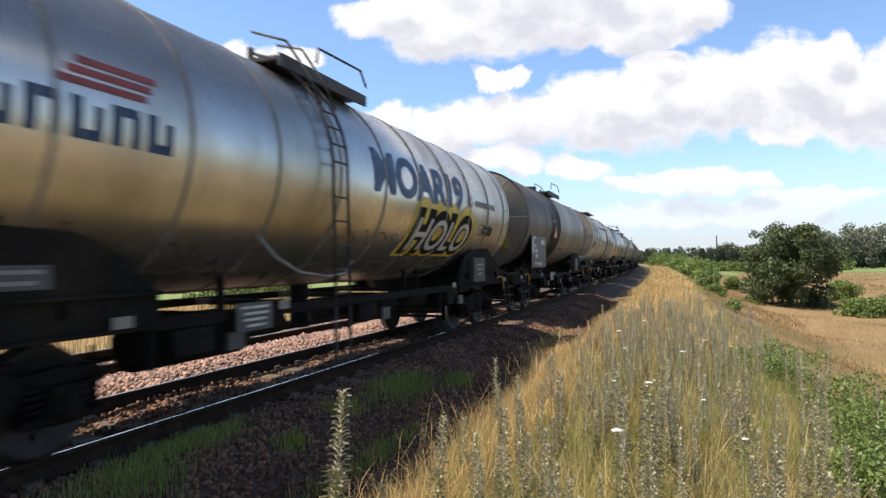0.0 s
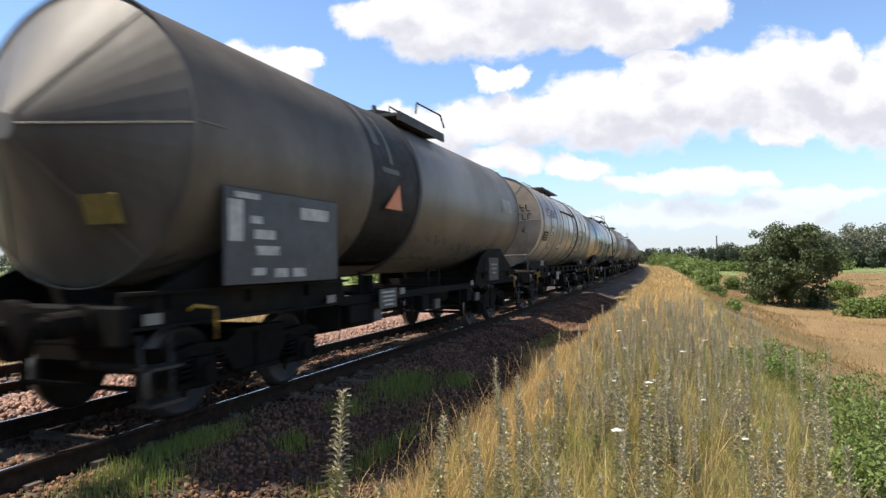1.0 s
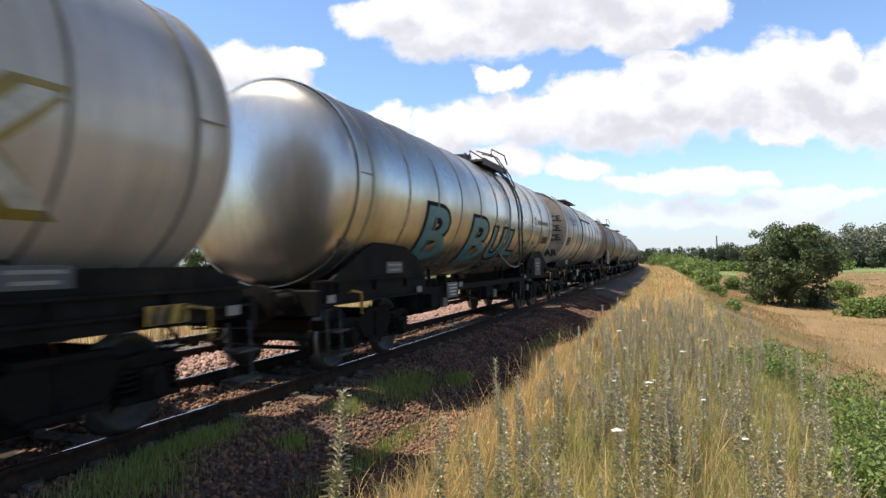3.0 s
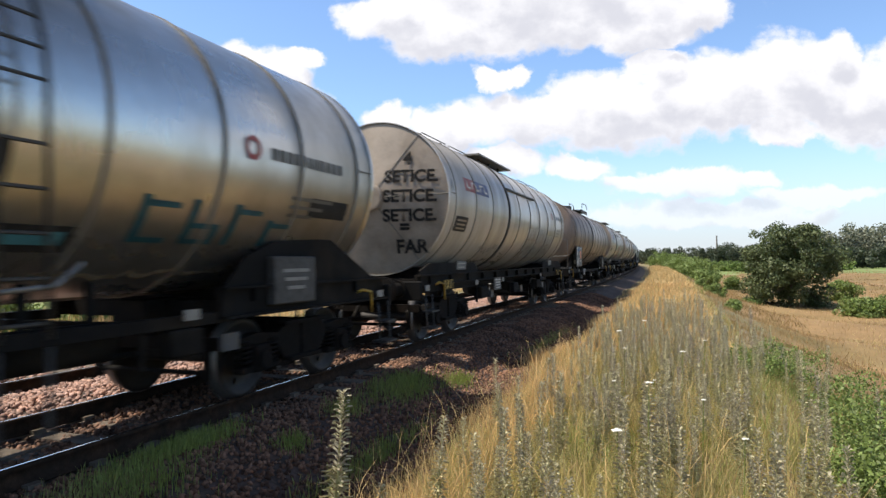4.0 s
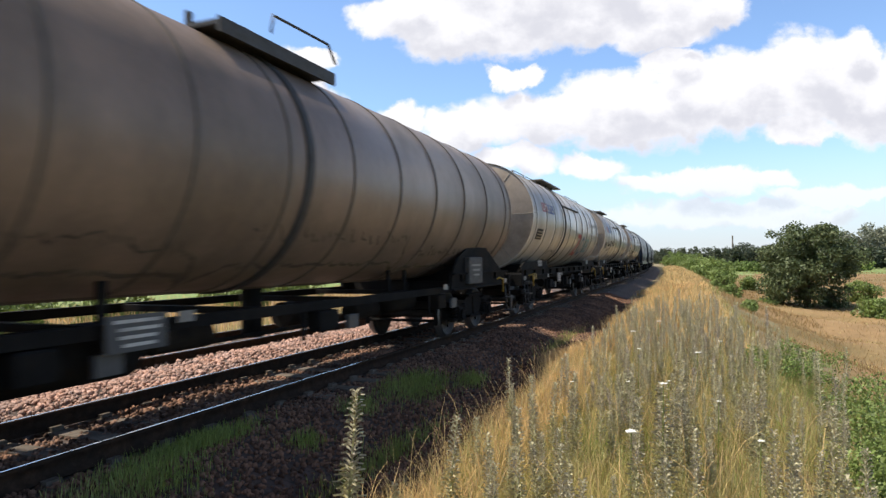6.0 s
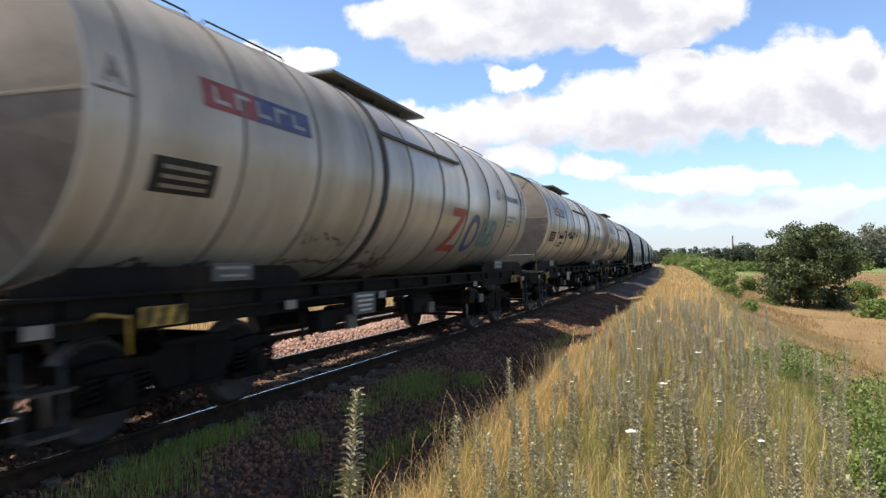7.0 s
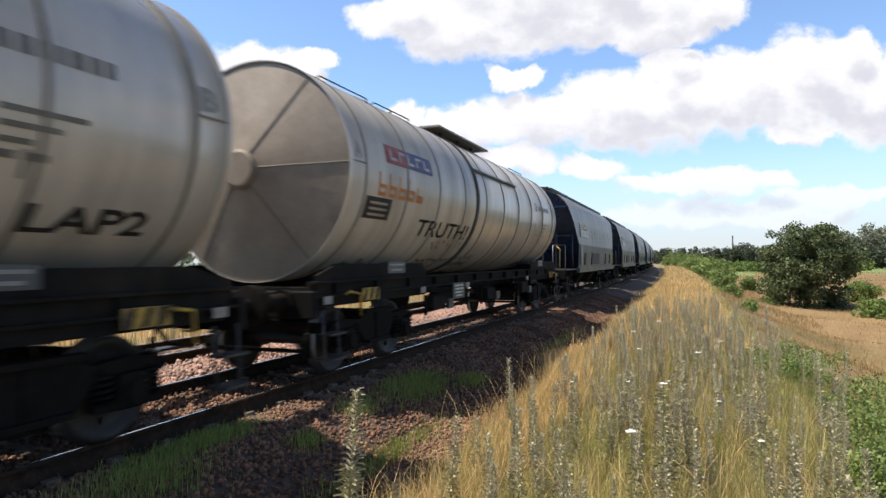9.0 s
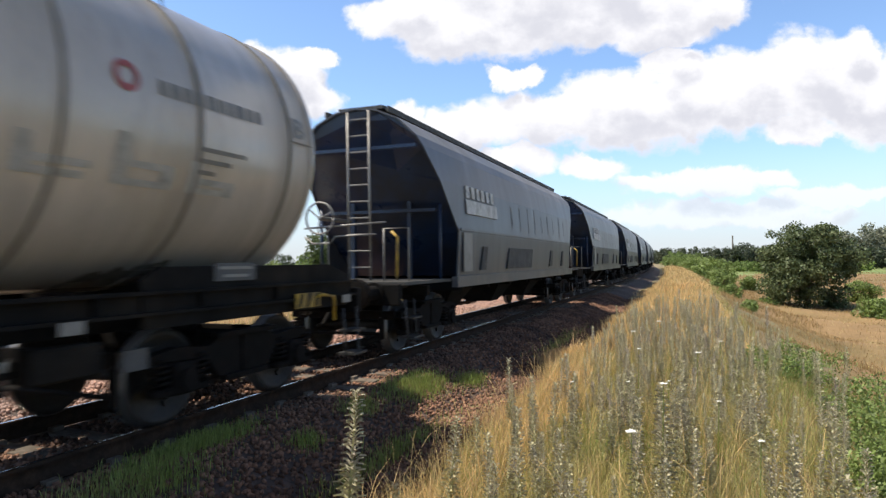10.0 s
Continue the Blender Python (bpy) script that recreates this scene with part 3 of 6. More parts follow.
def running_gear(wagon, length, pivot):
    """Bogies, headstocks, buffers, hooks and steps."""
    for y in (-length / 2 + pivot, length / 2 - pivot):
        add_bogie(wagon, y)
    for e, turned in ((-length / 2, 0), (length / 2, 180)):
        m = pose(0, e, 0, 0, 0, turned)
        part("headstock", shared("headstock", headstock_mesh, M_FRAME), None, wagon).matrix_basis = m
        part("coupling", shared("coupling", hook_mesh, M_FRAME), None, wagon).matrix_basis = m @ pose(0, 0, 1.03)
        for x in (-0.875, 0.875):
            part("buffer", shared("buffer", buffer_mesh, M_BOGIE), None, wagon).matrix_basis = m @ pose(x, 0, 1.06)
        for k in (1, -1):
            st = part("step", shared("step", step_mesh, M_DARKTUBE), None, wagon)
            st.matrix_basis = pose(0, e, 0, 0, 0, 0) @ Matrix.Diagonal((k, 1 if turned == 0 else -1, 1, 1))


def wrap(me_verts, r, zc, y0, theta0):
    """Lays flat (u, v) places on the barrel's camera-facing side: u along, v up from the angle theta0."""
    out = []
    for u, v in me_verts:
        th = theta0 + v / r
        out.append(Vector((r * math.cos(th), y0 + u, zc + r * math.sin(th))))
    return out


def curved_patch(name, wagon, r, zc, y0, y1, th0, th1, material, label="", proud=0.006):
    bm = bmesh.new()
    n = max(2, int(abs(th1 - th0) / 5) + 1)
    rows = []
    for i in range(n + 1):
        th = radians(th0 + (th1 - th0) * i / n)
        rows.append([bm.verts.new(((r + proud) * math.cos(th), y, zc + (r + proud) * math.sin(th))) for y in (y0, y1)])
    for a, b in zip(rows, rows[1:]):
        bm.faces.new((a[0], a[1], b[1], b[0]))
    bmesh.ops.solidify(bm, geom=bm.faces[:], thickness=0.004)
    return part(name, bm, material, wagon, label)


def curved_text(name, wagon, text, size, width, r, zc, y0, th0, material, label="", slant=0.0, proud=0.006, bold=0.02):
    """Painted lettering laid on the barrel, from y0 and the angle th0 (its foot)."""
    cu = bpy.data.curves.new("letters", "FONT")
    cu.body, cu.size, cu.offset, cu.shear = text, size, bold, slant
    tmp = bpy.data.objects.new("letters", cu)
    scene.collection.objects.link(tmp)
    bpy.context.view_layer.update()
    me = bpy.data.meshes.new_from_object(tmp)
    bpy.data.objects.remove(tmp)
    bm = bmesh.new()
    bm.from_mesh(me)
    xs = [v.co.x for v in bm.verts]
    ys = [v.co.y for v in bm.verts]
    k = width / (max(xs) - min(xs))
    top, low = max(ys), min(ys)
    step = 0.08
    for i in range(1, int((top - low) / step) + 1):
        bmesh.ops.bisect_plane(bm, geom=bm.verts[:] + bm.edges[:] + bm.faces[:], plane_co=(0, low + i * step, 0), plane_no=(0, 1, 0))
    x0 = min(xs)
    for v in bm.verts:
        th = radians(th0) + (v.co.y - low) / r
        v.co = Vector(((r + proud) * math.cos(th), y0 + (v.co.x - x0) * k, zc + (r + proud) * math.sin(th)))
    return part(name, bm, material, wagon, label)


def flat_text(name, wagon, text, size, m, material, label="", bold=0.01, cone=None):
    """Lettering on a flat place: m takes the text's plane there."""
    cu = bpy.data.curves.new("letters", "FONT")
    cu.body, cu.size, cu.offset = text, size, bold
    tmp = bpy.data.objects.new("letters", cu)
    scene.collection.objects.link(tmp)
    bpy.context.view_layer.update()
    me = bpy.data.meshes.new_from_object(tmp)
    bpy.data.objects.remove(tmp)
    bm = bmesh.new()
    bm.from_mesh(me)
    bmesh.ops.transform(bm, matrix=m, verts=bm.verts)
    if cone:
        a, depth, r, zc = cone
        for v in bm.verts:
            v.co.y = a - depth * (1 - min(1.0, math.hypot(v.co.x, v.co.z - zc) / r)) - 0.028
    return part(name, bm, material, wagon, label)


def end_cone(y, r, depth, zc, front, sectors):
    """A barrel end: a shallow cone in flat sectors, or a rounded dish."""
    bm = bmesh.new()
    sg = -1 if front else 1
    if sectors:
        rim = [bm.verts.new((r * math.cos(2 * math.pi * i / 48), y, zc + r * math.sin(2 * math.pi * i / 48))) for i in range(48)]
        hub = [bm.verts.new((0.12 * math.cos(2 * math.pi * i / 48), y + sg * depth, zc + 0.12 * math.sin(2 * math.pi * i / 48))) for i in range(48)]
        for i in range(48):
            bm.faces.new((rim[i], rim[(i + 1) % 48], hub[(i + 1) % 48], hub[i]))
        bm.faces.new(hub)
    else:
        lathe(bm, [(y, r), (y + sg * depth * 0.12, r * 0.995), (y + sg * depth * 0.30, r * 0.97), (y + sg * depth * 0.48, r * 0.91), (y + sg * depth * 0.64, r * 0.8), (y + sg * depth * 0.84, r * 0.55), (y + sg * depth * 0.96, r * 0.27), (y + sg * depth, 0)], zc, 56)
    bmesh.ops.recalc_face_normals(bm, faces=bm.faces)
    c = Vector((0, y - sg, zc))
    for f in bm.faces:
        if f.normal.dot(f.calc_center_median() - c) < 0:
            f.normal_flip()
    return bm


def soot_shade_runs(w, r, zc, spans, seed):
    """Oil, soot and painted shade along the barrel's underside, with ragged runs."""
    q = random.Random(seed + 5)
    for lo, hi, up in spans:
        bm = bmesh.new()
        n = int((hi - lo) / 0.05)
        prev, drip = None, 0.0
        for i in range(n + 1):
            f = i / n
            drip = drip * 0.6 + q.uniform(-1, 1) * 6
            edge = -72 + up * min(1.0, 4 * math.sin(math.pi * f)) ** 0.5 + drip * min(1.0, 3 * math.sin(math.pi * f)) * 0.7
            col = [bm.verts.new(((r + 0.004) * math.cos(radians(t)), lo + (hi - lo) * f, zc + (r + 0.004) * math.sin(radians(t)))) for t in (-84, -78, -72 + (edge + 72) * 0.5, edge)]
            if prev:
                for k in range(3):
                    bm.faces.new((prev[k], col[k], col[k + 1], prev[k + 1]))
            prev = col
        part("soot_run", bm, M_SOOTSHADE, w, "dark soot and oil stain with painted belly shade")


def tank_wagon(label, start, length, front, rear, skin, r=1.5, zc=2.79, bands=8, heavy_band=True, sectors=True, depth=0.32, ladder="none", platform=False, gutter=True, walk_style="plate", band_skin=None, hub=True, group="tank wagons", pivot=2.75, strap=0.0, walk_y=-0.2, ladder_y=1.2, frameless=False):
    w = new("tank_wagon")
    tagged(w, label, "tank wagon", group)
    h = length / 2
    y0, y1 = -h + front, h - rear
    WAGONS.append((w, start + h))
    bm = bmesh.new()
    lathe(bm, [(y0, r - 0.012), (y0 + 0.015, r), (y1 - 0.015, r), (y1, r - 0.012)], zc, 72)
    part("barrel", bm, skin, w)
    for front_end, y in ((True, y0), (False, y1)):
        e = part("barrel_end", end_cone(y, r - 0.012, depth, zc, front_end, sectors), M_TANEND if skin is M_WHITE else skin, w)
        if sectors:
            # raised seams between the sectors, and a round cover in the middle
            sg = -1 if front_end else 1
            for deg in (2, 54, 126, 178, -54, -126):
                a = radians(deg)
                bs_ = bmesh.new()
                rod(bs_, (r * 0.99 * math.cos(a), y + sg * 0.005, zc + r * 0.99 * math.sin(a)), (0.15 * math.cos(a), y + sg * depth, zc + 0.15 * math.sin(a)), 0.009, 5)
                part("seam", bs_, M_BAND, e)
            if hub:
                bh = bmesh.new()
                lathe(bh, [(y + sg * (depth - 0.12), 0.26), (y + sg * (depth + 0.02), 0.26), (y + sg * (depth + 0.04), 0.22), (y + sg * (depth + 0.045), 0)], zc, 28, False)
                part("round_cover", bh, M_TANEND if skin is M_WHITE else skin, e)
        br = bmesh.new()
        lathe(br, [(y - 0.03, r + 0.001), (y - 0.03, r + 0.014), (y + 0.03, r + 0.014), (y + 0.03, r + 0.001)], zc, 64, False)
        part("rim_band", br, skin, w)
    mid = 0.0
    n = bands
    if n:
        def ring():
            b_ = bmesh.new()
            return lathe(b_, [(-0.022, r + 0.0005), (-0.02, r + 0.013), (0.02, r + 0.013), (0.022, r + 0.0005)], zc, 64, False)
        me = shared("band_%.2f_%.2f_%s" % (r, zc, (band_skin or M_BAND).name), ring, band_skin or M_BAND)
        for i in range(1, n + 1):
            y = y0 + 0.42 + (y1 - y0 - 0.84) * (i - 1) / (n - 1)
            if heavy_band and abs(y - strap) < 0.35:
                continue
            part("band", me, None, w).location = (0, y, 0)
    if heavy_band:
        bm = bmesh.new()
        lathe(bm, [(strap - 0.07, r + 0.001), (strap - 0.06, r + 0.03), (strap + 0.06, r + 0.03), (strap + 0.07, r + 0.001)], zc, 64, False)
        part("centre_strap", bm, M_DARKBAND, w)
    # short horizontal sheet seams at the barrel's ends
    for sgx in (-1, 1):
        for y in (y0 + 0.21, y1 - 0.21):
            bm = bmesh.new()
            box(bm, sgx * (r + 0.004) * math.cos(radians(3)), y, zc + (r + 0.004) * math.sin(radians(3)), 0.012, 0.40, 0.018)
            part("sheet_seam", bm, M_BAND, w)
    if gutter:
        ga, gb = min(strap, -strap * 0.9), max(strap, -strap * 0.9)
        for sgx in (-1, 1):
            bm = bmesh.new()
            a = radians(24)
            box(bm, sgx * (r + 0.02) * math.cos(a), (ga + gb) / 2, zc + (r + 0.02) * math.sin(a), 0.06, gb - ga, 0.045)
            part("rain_gutter", bm, M_WALK, w)
    # walkway and handrails on top
    top = zc + r
    bm = bmesh.new()
    wl_ = 3.4 if walk_style == "plate" else 2.3
    if walk_style == "plate":
        box(bm, 0.0, walk_y, top + 0.05, 1.45, wl_, 0.04)
    else:
        box(bm, 0, walk_y, top - 0.13, 2.06, wl_, 0.05)
    part("walkway", bm, M_BAND if walk_style == "plate" else M_WALK, w, "grated walkway")
    for yy in (walk_y - 1.0, walk_y, walk_y + 1.0):
        for x in (-0.5, 0.5):
            bm = bmesh.new()
            box(bm, x, yy, top - 0.03, 0.06, 0.06, 0.24)
            part("walkway_bracket", bm, M_DARKTUBE, w)
    if walk_style != "plate":
        for x in (-1.03, 1.03):
            bm = bmesh.new()
            box(bm, x, walk_y, top - 0.16, 0.04, wl_, 0.16)
            part("kick_plate", bm, M_WALK, w)
        bm = bmesh.new()
        rod(bm, (0, walk_y, top - 0.05), (0, walk_y, top + 0.2), 0.34, 20)
        part("manhole", bm, M_WALK, w)
    bm = bmesh.new()
    e0, e1 = walk_y - wl_ / 2, walk_y + wl_ / 2
    if walk_style == "plate":
        pipe(bm, [(-0.7, e0, top + 0.16), (-0.7, e0 - 0.1, top + 0.34), (-0.2, e0 - 0.35, top + 0.34), (-0.2, e0 - 0.4, top)], 0.016)
    else:
        pipe(bm, [(-0.9, e0, top + 0.08), (-0.9, e0 + 0.05, top + 0.42), (-0.9, e0 + 1.3, top + 0.42), (-0.9, e0 + 1.4, top + 0.08)], 0.018)
        part("handrail", bm, M_DARKTUBE, w)
        bm = bmesh.new()
        pipe(bm, [(0.95, e1 - 1.3, top + 0.08), (0.95, e1 - 1.25, top + 0.30), (1.0, e1 - 0.1, top + 0.30), (1.05, e1, top + 0.05)], 0.018)
        part("handrail", bm, M_DARKTUBE, w)
        bm = bmesh.new()
        pipe(bm, [(0.25, e1 - 1.0, top + 0.08), (0.25, e1 - 0.95, top + 0.36), (0.3, e1 + 0.2, top + 0.30), (0.35, e1 + 0.3, top)], 0.018)
    part("handrail", bm, M_DARKTUBE, w)
    if ladder == "side":
        bm = bmesh.new()
        ya, yb = ladder_y - 0.18, ladder_y + 0.18
        arc = [((r + 0.12) * math.cos(radians(t)), zc + (r + 0.12) * math.sin(radians(t))) for t in range(75, -5, -8)]
        arc.append((r + 0.14, 1.05))
        for y in (ya, yb):
            pipe(bm, [(x, y, z) for x, z in arc], 0.022)
        for a_, b_ in zip(arc, arc[1:-1]):
            rod(bm, (b_[0], ya, b_[1]), (b_[0], yb, b_[1]), 0.014, 6)
        for k in range(5):
            z = zc - 0.35 - 0.3 * k
            rod(bm, (r + 0.13, ya, z), (r + 0.13, yb, z), 0.014, 6)
        pipe(bm, [(r + 0.14, ya, 1.0), (r + 0.14, ya, 0.35), (r + 0.14, yb, 0.35), (r + 0.14, yb, 1.0)], 0.02)
        part("ladder", bm, M_DARKTUBE, w, "dark steel side ladder")
        bm = bmesh.new()
        pipe(bm, [(0.5, ya - 0.1, top + 0.3), (0.95, ya, top + 0.16), (1.3, ya, top - 0.35), (1.45, ya, top - 0.7)], 0.018)
        part("ladder_grip", bm, M_DARKTUBE, w)
        bm = bmesh.new()
        pipe(bm, [(0.5, yb + 0.1, top + 0.3), (0.95, yb, top + 0.16), (1.3, yb, top - 0.35), (1.45, yb, top - 0.7)], 0.018)
        part("ladder_grip", bm, M_DARKTUBE, w)
    if ladder == "end":
        bm = bmesh.new()
        for x in (-0.42, -0.02):
            pipe(bm, [(x, y0 - 0.62, 1.2), (x, y0 - 0.50, zc + 0.9), (x, y0 - 0.25, top + 0.12), (x, y0 + 0.4, top + 0.16)], 0.03)
        for k in range(10):
            z = 1.45 + 0.3 * k
            yy = y0 + float(np.interp(z, [1.2, zc + 0.9, top + 0.12], [-0.62, -0.50, -0.25]))
            rod(bm, (-0.42, yy, z), (-0.02, yy, z), 0.018, 6)
        part("ladder", bm, M_TUBE, w, "pale steel end ladder")
        bm = bmesh.new()
        box(bm, -0.2, y0 + 0.12, top + 0.06, 0.5, 0.5, 0.04)
        part("ladder_landing", bm, M_WALK, w)
        bm = bmesh.new()
        box(bm, 0.28, y0 - 0.50, zc + 0.15, 0.36, 0.24, 0.62, bevel=0.04)
        box(bm, 0.28, y0 - 0.63, zc + 0.18, 0.16, 0.03, 0.42)
        part("valve_box", bm, M_TUBE, w)
    if platform:
        bm = bmesh.new()
        box(bm, 0, -h + 0.98, 1.22, 2.7, 0.75, 0.05)
        part("end_platform", bm, M_WALK, w)
        for x0_, x1_ in ((0.35, 1.28), (-1.28, 0.1)):
            bm = bmesh.new()
            yy = -h + 0.66
            pipe(bm, [(x0_, yy, 1.22), (x0_, yy, 2.36), (x1_, yy, 2.40), (x1_, yy, 1.22)], 0.019)
            rod(bm, (x0_, yy, 1.7), (x1_, yy, 1.72), 0.015, 6)
            part("platform_rail", bm, M_TUBE, w)
    # grab rails along the crown
    if skin is M_WHITE:
        a = radians(58)
        gx, gz = (r + 0.05) * math.cos(a), zc + (r + 0.05) * math.sin(a)
        lx, lz = r * math.cos(a), zc + r * math.sin(a)
        y = y0 + 0.3
        while y + 1.5 < y1:
            if y + 1.5 < walk_y - 1.75 or y > walk_y + 1.75:
                bm = bmesh.new()
                pipe(bm, [(lx, y, lz), (gx, y + 0.05, gz), (gx, y + 1.4, gz), (lx, y + 1.45, lz)], 0.011)
                part("grab_rail", bm, M_DARKTUBE, w)
            y += 1.62
        soot_shade_runs(w, r, zc, ((strap - 1.9, strap - 0.1, 34), (strap + 0.1, strap + 1.2, 24), (y0 + 0.5, y0 + 2.6, 14), (y1 - 2.4, y1 - 0.5, 12)), int(start))
    else:
        # full-length strips: the dark belly's shade painted on together with soot
        soot_shade_runs(w, r, zc, ((y0 + 0.1, y0 + 5.4, 32), (y0 + 5.4, y1 - 5.0, 40), (y1 - 5.0, y1 - 0.1, 32)), int(start))
    # sills, saddles and end aprons
    reach = pivot + 1.75
    spans = [(-h + 0.7, -h + reach), (h - reach, h - 0.7)] if frameless else [(-h + 0.7, h - 0.7)]
    sill_low = 0.98 if frameless else 1.10
    cs = [(1.15, sill_low), (1.29, sill_low), (1.29, sill_low + 0.03), (1.20, sill_low + 0.03), (1.20, 1.28), (1.29, 1.28), (1.29, 1.31), (1.15, 1.31)]
    for ya, yb in spans:
        for sgx in (-1, 1):
            bm = bmesh.new()
            va = [bm.verts.new((sgx * x, ya, z)) for x, z in cs]
            vb = [bm.verts.new((sgx * x, yb, z)) for x, z in cs]
            bm.faces.new(va)
            bm.faces.new(vb[::-1])
            for i in range(len(cs)):
                bm.faces.new((va[i], va[(i + 1) % 8], vb[(i + 1) % 8], vb[i]))
            bmesh.ops.recalc_face_normals(bm, faces=bm.faces)
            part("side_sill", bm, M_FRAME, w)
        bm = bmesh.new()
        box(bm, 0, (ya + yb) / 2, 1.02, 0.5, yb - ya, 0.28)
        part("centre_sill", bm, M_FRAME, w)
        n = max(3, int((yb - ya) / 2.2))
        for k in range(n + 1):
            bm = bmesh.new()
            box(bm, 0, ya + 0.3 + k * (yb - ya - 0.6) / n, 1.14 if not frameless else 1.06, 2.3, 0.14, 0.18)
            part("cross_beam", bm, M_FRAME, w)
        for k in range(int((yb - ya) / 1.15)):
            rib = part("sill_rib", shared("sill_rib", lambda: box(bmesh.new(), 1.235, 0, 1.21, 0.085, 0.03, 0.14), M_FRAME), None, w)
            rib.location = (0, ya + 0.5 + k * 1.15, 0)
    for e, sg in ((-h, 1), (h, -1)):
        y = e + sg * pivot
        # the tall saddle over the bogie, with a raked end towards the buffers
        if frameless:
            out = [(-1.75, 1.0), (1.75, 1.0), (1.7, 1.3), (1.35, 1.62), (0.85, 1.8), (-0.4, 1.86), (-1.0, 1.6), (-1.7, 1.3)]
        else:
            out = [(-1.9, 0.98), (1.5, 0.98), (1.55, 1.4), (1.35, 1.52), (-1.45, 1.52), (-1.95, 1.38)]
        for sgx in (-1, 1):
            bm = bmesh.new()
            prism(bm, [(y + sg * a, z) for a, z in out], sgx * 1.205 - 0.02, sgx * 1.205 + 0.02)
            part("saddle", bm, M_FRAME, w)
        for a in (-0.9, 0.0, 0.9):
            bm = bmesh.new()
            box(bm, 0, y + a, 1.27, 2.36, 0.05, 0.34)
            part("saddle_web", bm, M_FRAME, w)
        bm = bmesh.new()
        box(bm, 1.232, y + sg * 0.35, 1.46, 0.012, 0.62, 0.18)
        pl = part("maker_plate", bm, M_PLATE, w)
        for k in range(2):
            bm = bmesh.new()
            box(bm, 1.241, y + sg * 0.35, 1.50 - 0.08 * k, 0.006, 0.5 - 0.12 * k, 0.03)
            part("print_line", bm, M_GREYLETTER, pl)
    if frameless:
        # slim beams between the bogies carry the brake gear
        for sgx in (-1, 1):
            bm = bmesh.new()
            box(bm, sgx * 1.14, 0, 1.0, 0.10, length - 2 * reach + 0.2, 0.11)
            part("side_beam", bm, M_FRAME, w)
        for k in range(4):
            bm = bmesh.new()
            box(bm, 0, (k - 1.5) * (length - 2 * reach) / 4, 1.0, 2.2, 0.09, 0.08)
            part("cross_beam", bm, M_FRAME, w)
        for y, ln, rr, z in ((-h + pivot + 2.6, 1.5, 0.25, 0.78), (h - pivot - 3.2, 0.9, 0.18, 0.86)):
            bm = bmesh.new()
            lathe(bm, [(y - ln / 2 - 0.09, 0), (y - ln / 2 - 0.07, rr * 0.6), (y - ln / 2, rr), (y + ln / 2, rr), (y + ln / 2 + 0.07, rr * 0.6), (y + ln / 2 + 0.09, 0)], z, 20)
            bmesh.ops.translate(bm, vec=(0.75, 0, 0), verts=bm.verts)
            part("air_reservoir", bm, M_FRAME, w)
            for d in (-0.35, 0.35):
                bm = bmesh.new()
                box(bm, 0.75, y + d * ln, (z + 1.4) / 2, 0.05, 0.08, 1.4 - z)
                part("hanger", bm, M_FRAME, w)
        bm = bmesh.new()
        box(bm, 1.27, h - pivot - 0.55, 1.35, 0.12, 0.85, 0.55, bevel=0.015)
        db = part("document_box", bm, M_WALK, w, "grey document box")
        for k in range(3):
            bm = bmesh.new()
            box(bm, 1.334, h - pivot - 0.55, 1.46 - 0.1 * k, 0.006, 0.55 - 0.1 * k, 0.04)
            part("print_line", bm, M_GREYLETTER, db)
        if ladder == "side":
            bm = bmesh.new()
            yy = ladder_y
            pipe(bm, [(1.28, yy - 1.25, 1.86), (1.40, yy - 1.1, 1.62), (1.45, yy - 0.7, 1.44), (1.47, yy - 0.1, 1.37), (1.47, yy + 0.35, 1.40), (1.44, yy + 0.6, 1.56)], 0.022)
            part("hose", bm, M_TUBE, w, "pale curved drain hose")
    for k in range(5):
        y = -h + pivot + 2.2 + k * (length - 2 * pivot - 4.4) / 4
        bm = bmesh.new()
        q = random.Random(int(start) * 7 + k)
        if k in (1, 3):
            rod(bm, (-0.55, y - 0.55, 0.72), (-0.55, y + 0.55, 0.72), 0.2, 14)
            part("air_reservoir", bm, M_FRAME, w)
            bm = bmesh.new()
            rod(bm, (0.6, y - 0.4, 0.78), (0.6, y + 0.4, 0.78), 0.14, 14)
            part("air_reservoir", bm, M_FRAME, w)
        else:
            box(bm, 1.12, y, 0.80, 0.2, q.uniform(0.3, 0.6), 0.26, bevel=0.02)
            part("brake_box", bm, M_FRAME, w)
            bm = bmesh.new()
            box(bm, 1.2, y + 0.6, 0.74, 0.05, 0.26, 0.18)
            part("label_holder", bm, M_PLATE, w)
            bm = bmesh.new()
            rod(bm, (1.15, y - 0.5, 0.95), (1.15, y - 0.5, 0.6), 0.03)
            part("drain_pipe", bm, M_FRAME, w)
    bm = bmesh.new()
    box(bm, 1.3, -h + pivot + 3.0, 0.98, 0.02, 0.62, 0.30)
    nb = part("notice_plate", bm, M_PLATE, w)
    for k in range(4):
        bm = bmesh.new()
        box(bm, 1.313, -h + pivot + 3.0 + 0.02 * (k % 2), 1.08 - 0.065 * k, 0.005, 0.48 - 0.05 * k, 0.028)
        part("print_line", bm, M_LETTER, nb)
    bm = bmesh.new()
    rod(bm, (0.25, -h + 4.5, 0.62), (0.25, h - 4.5, 0.62), 0.03)
    part("brake_rod", bm, M_FRAME, w)
    bm = bmesh.new()
    rod(bm, (0, mid, 0.55), (0, mid, 1.3), 0.14, 12)
    part("discharge_pipe", bm, M_FRAME, w)
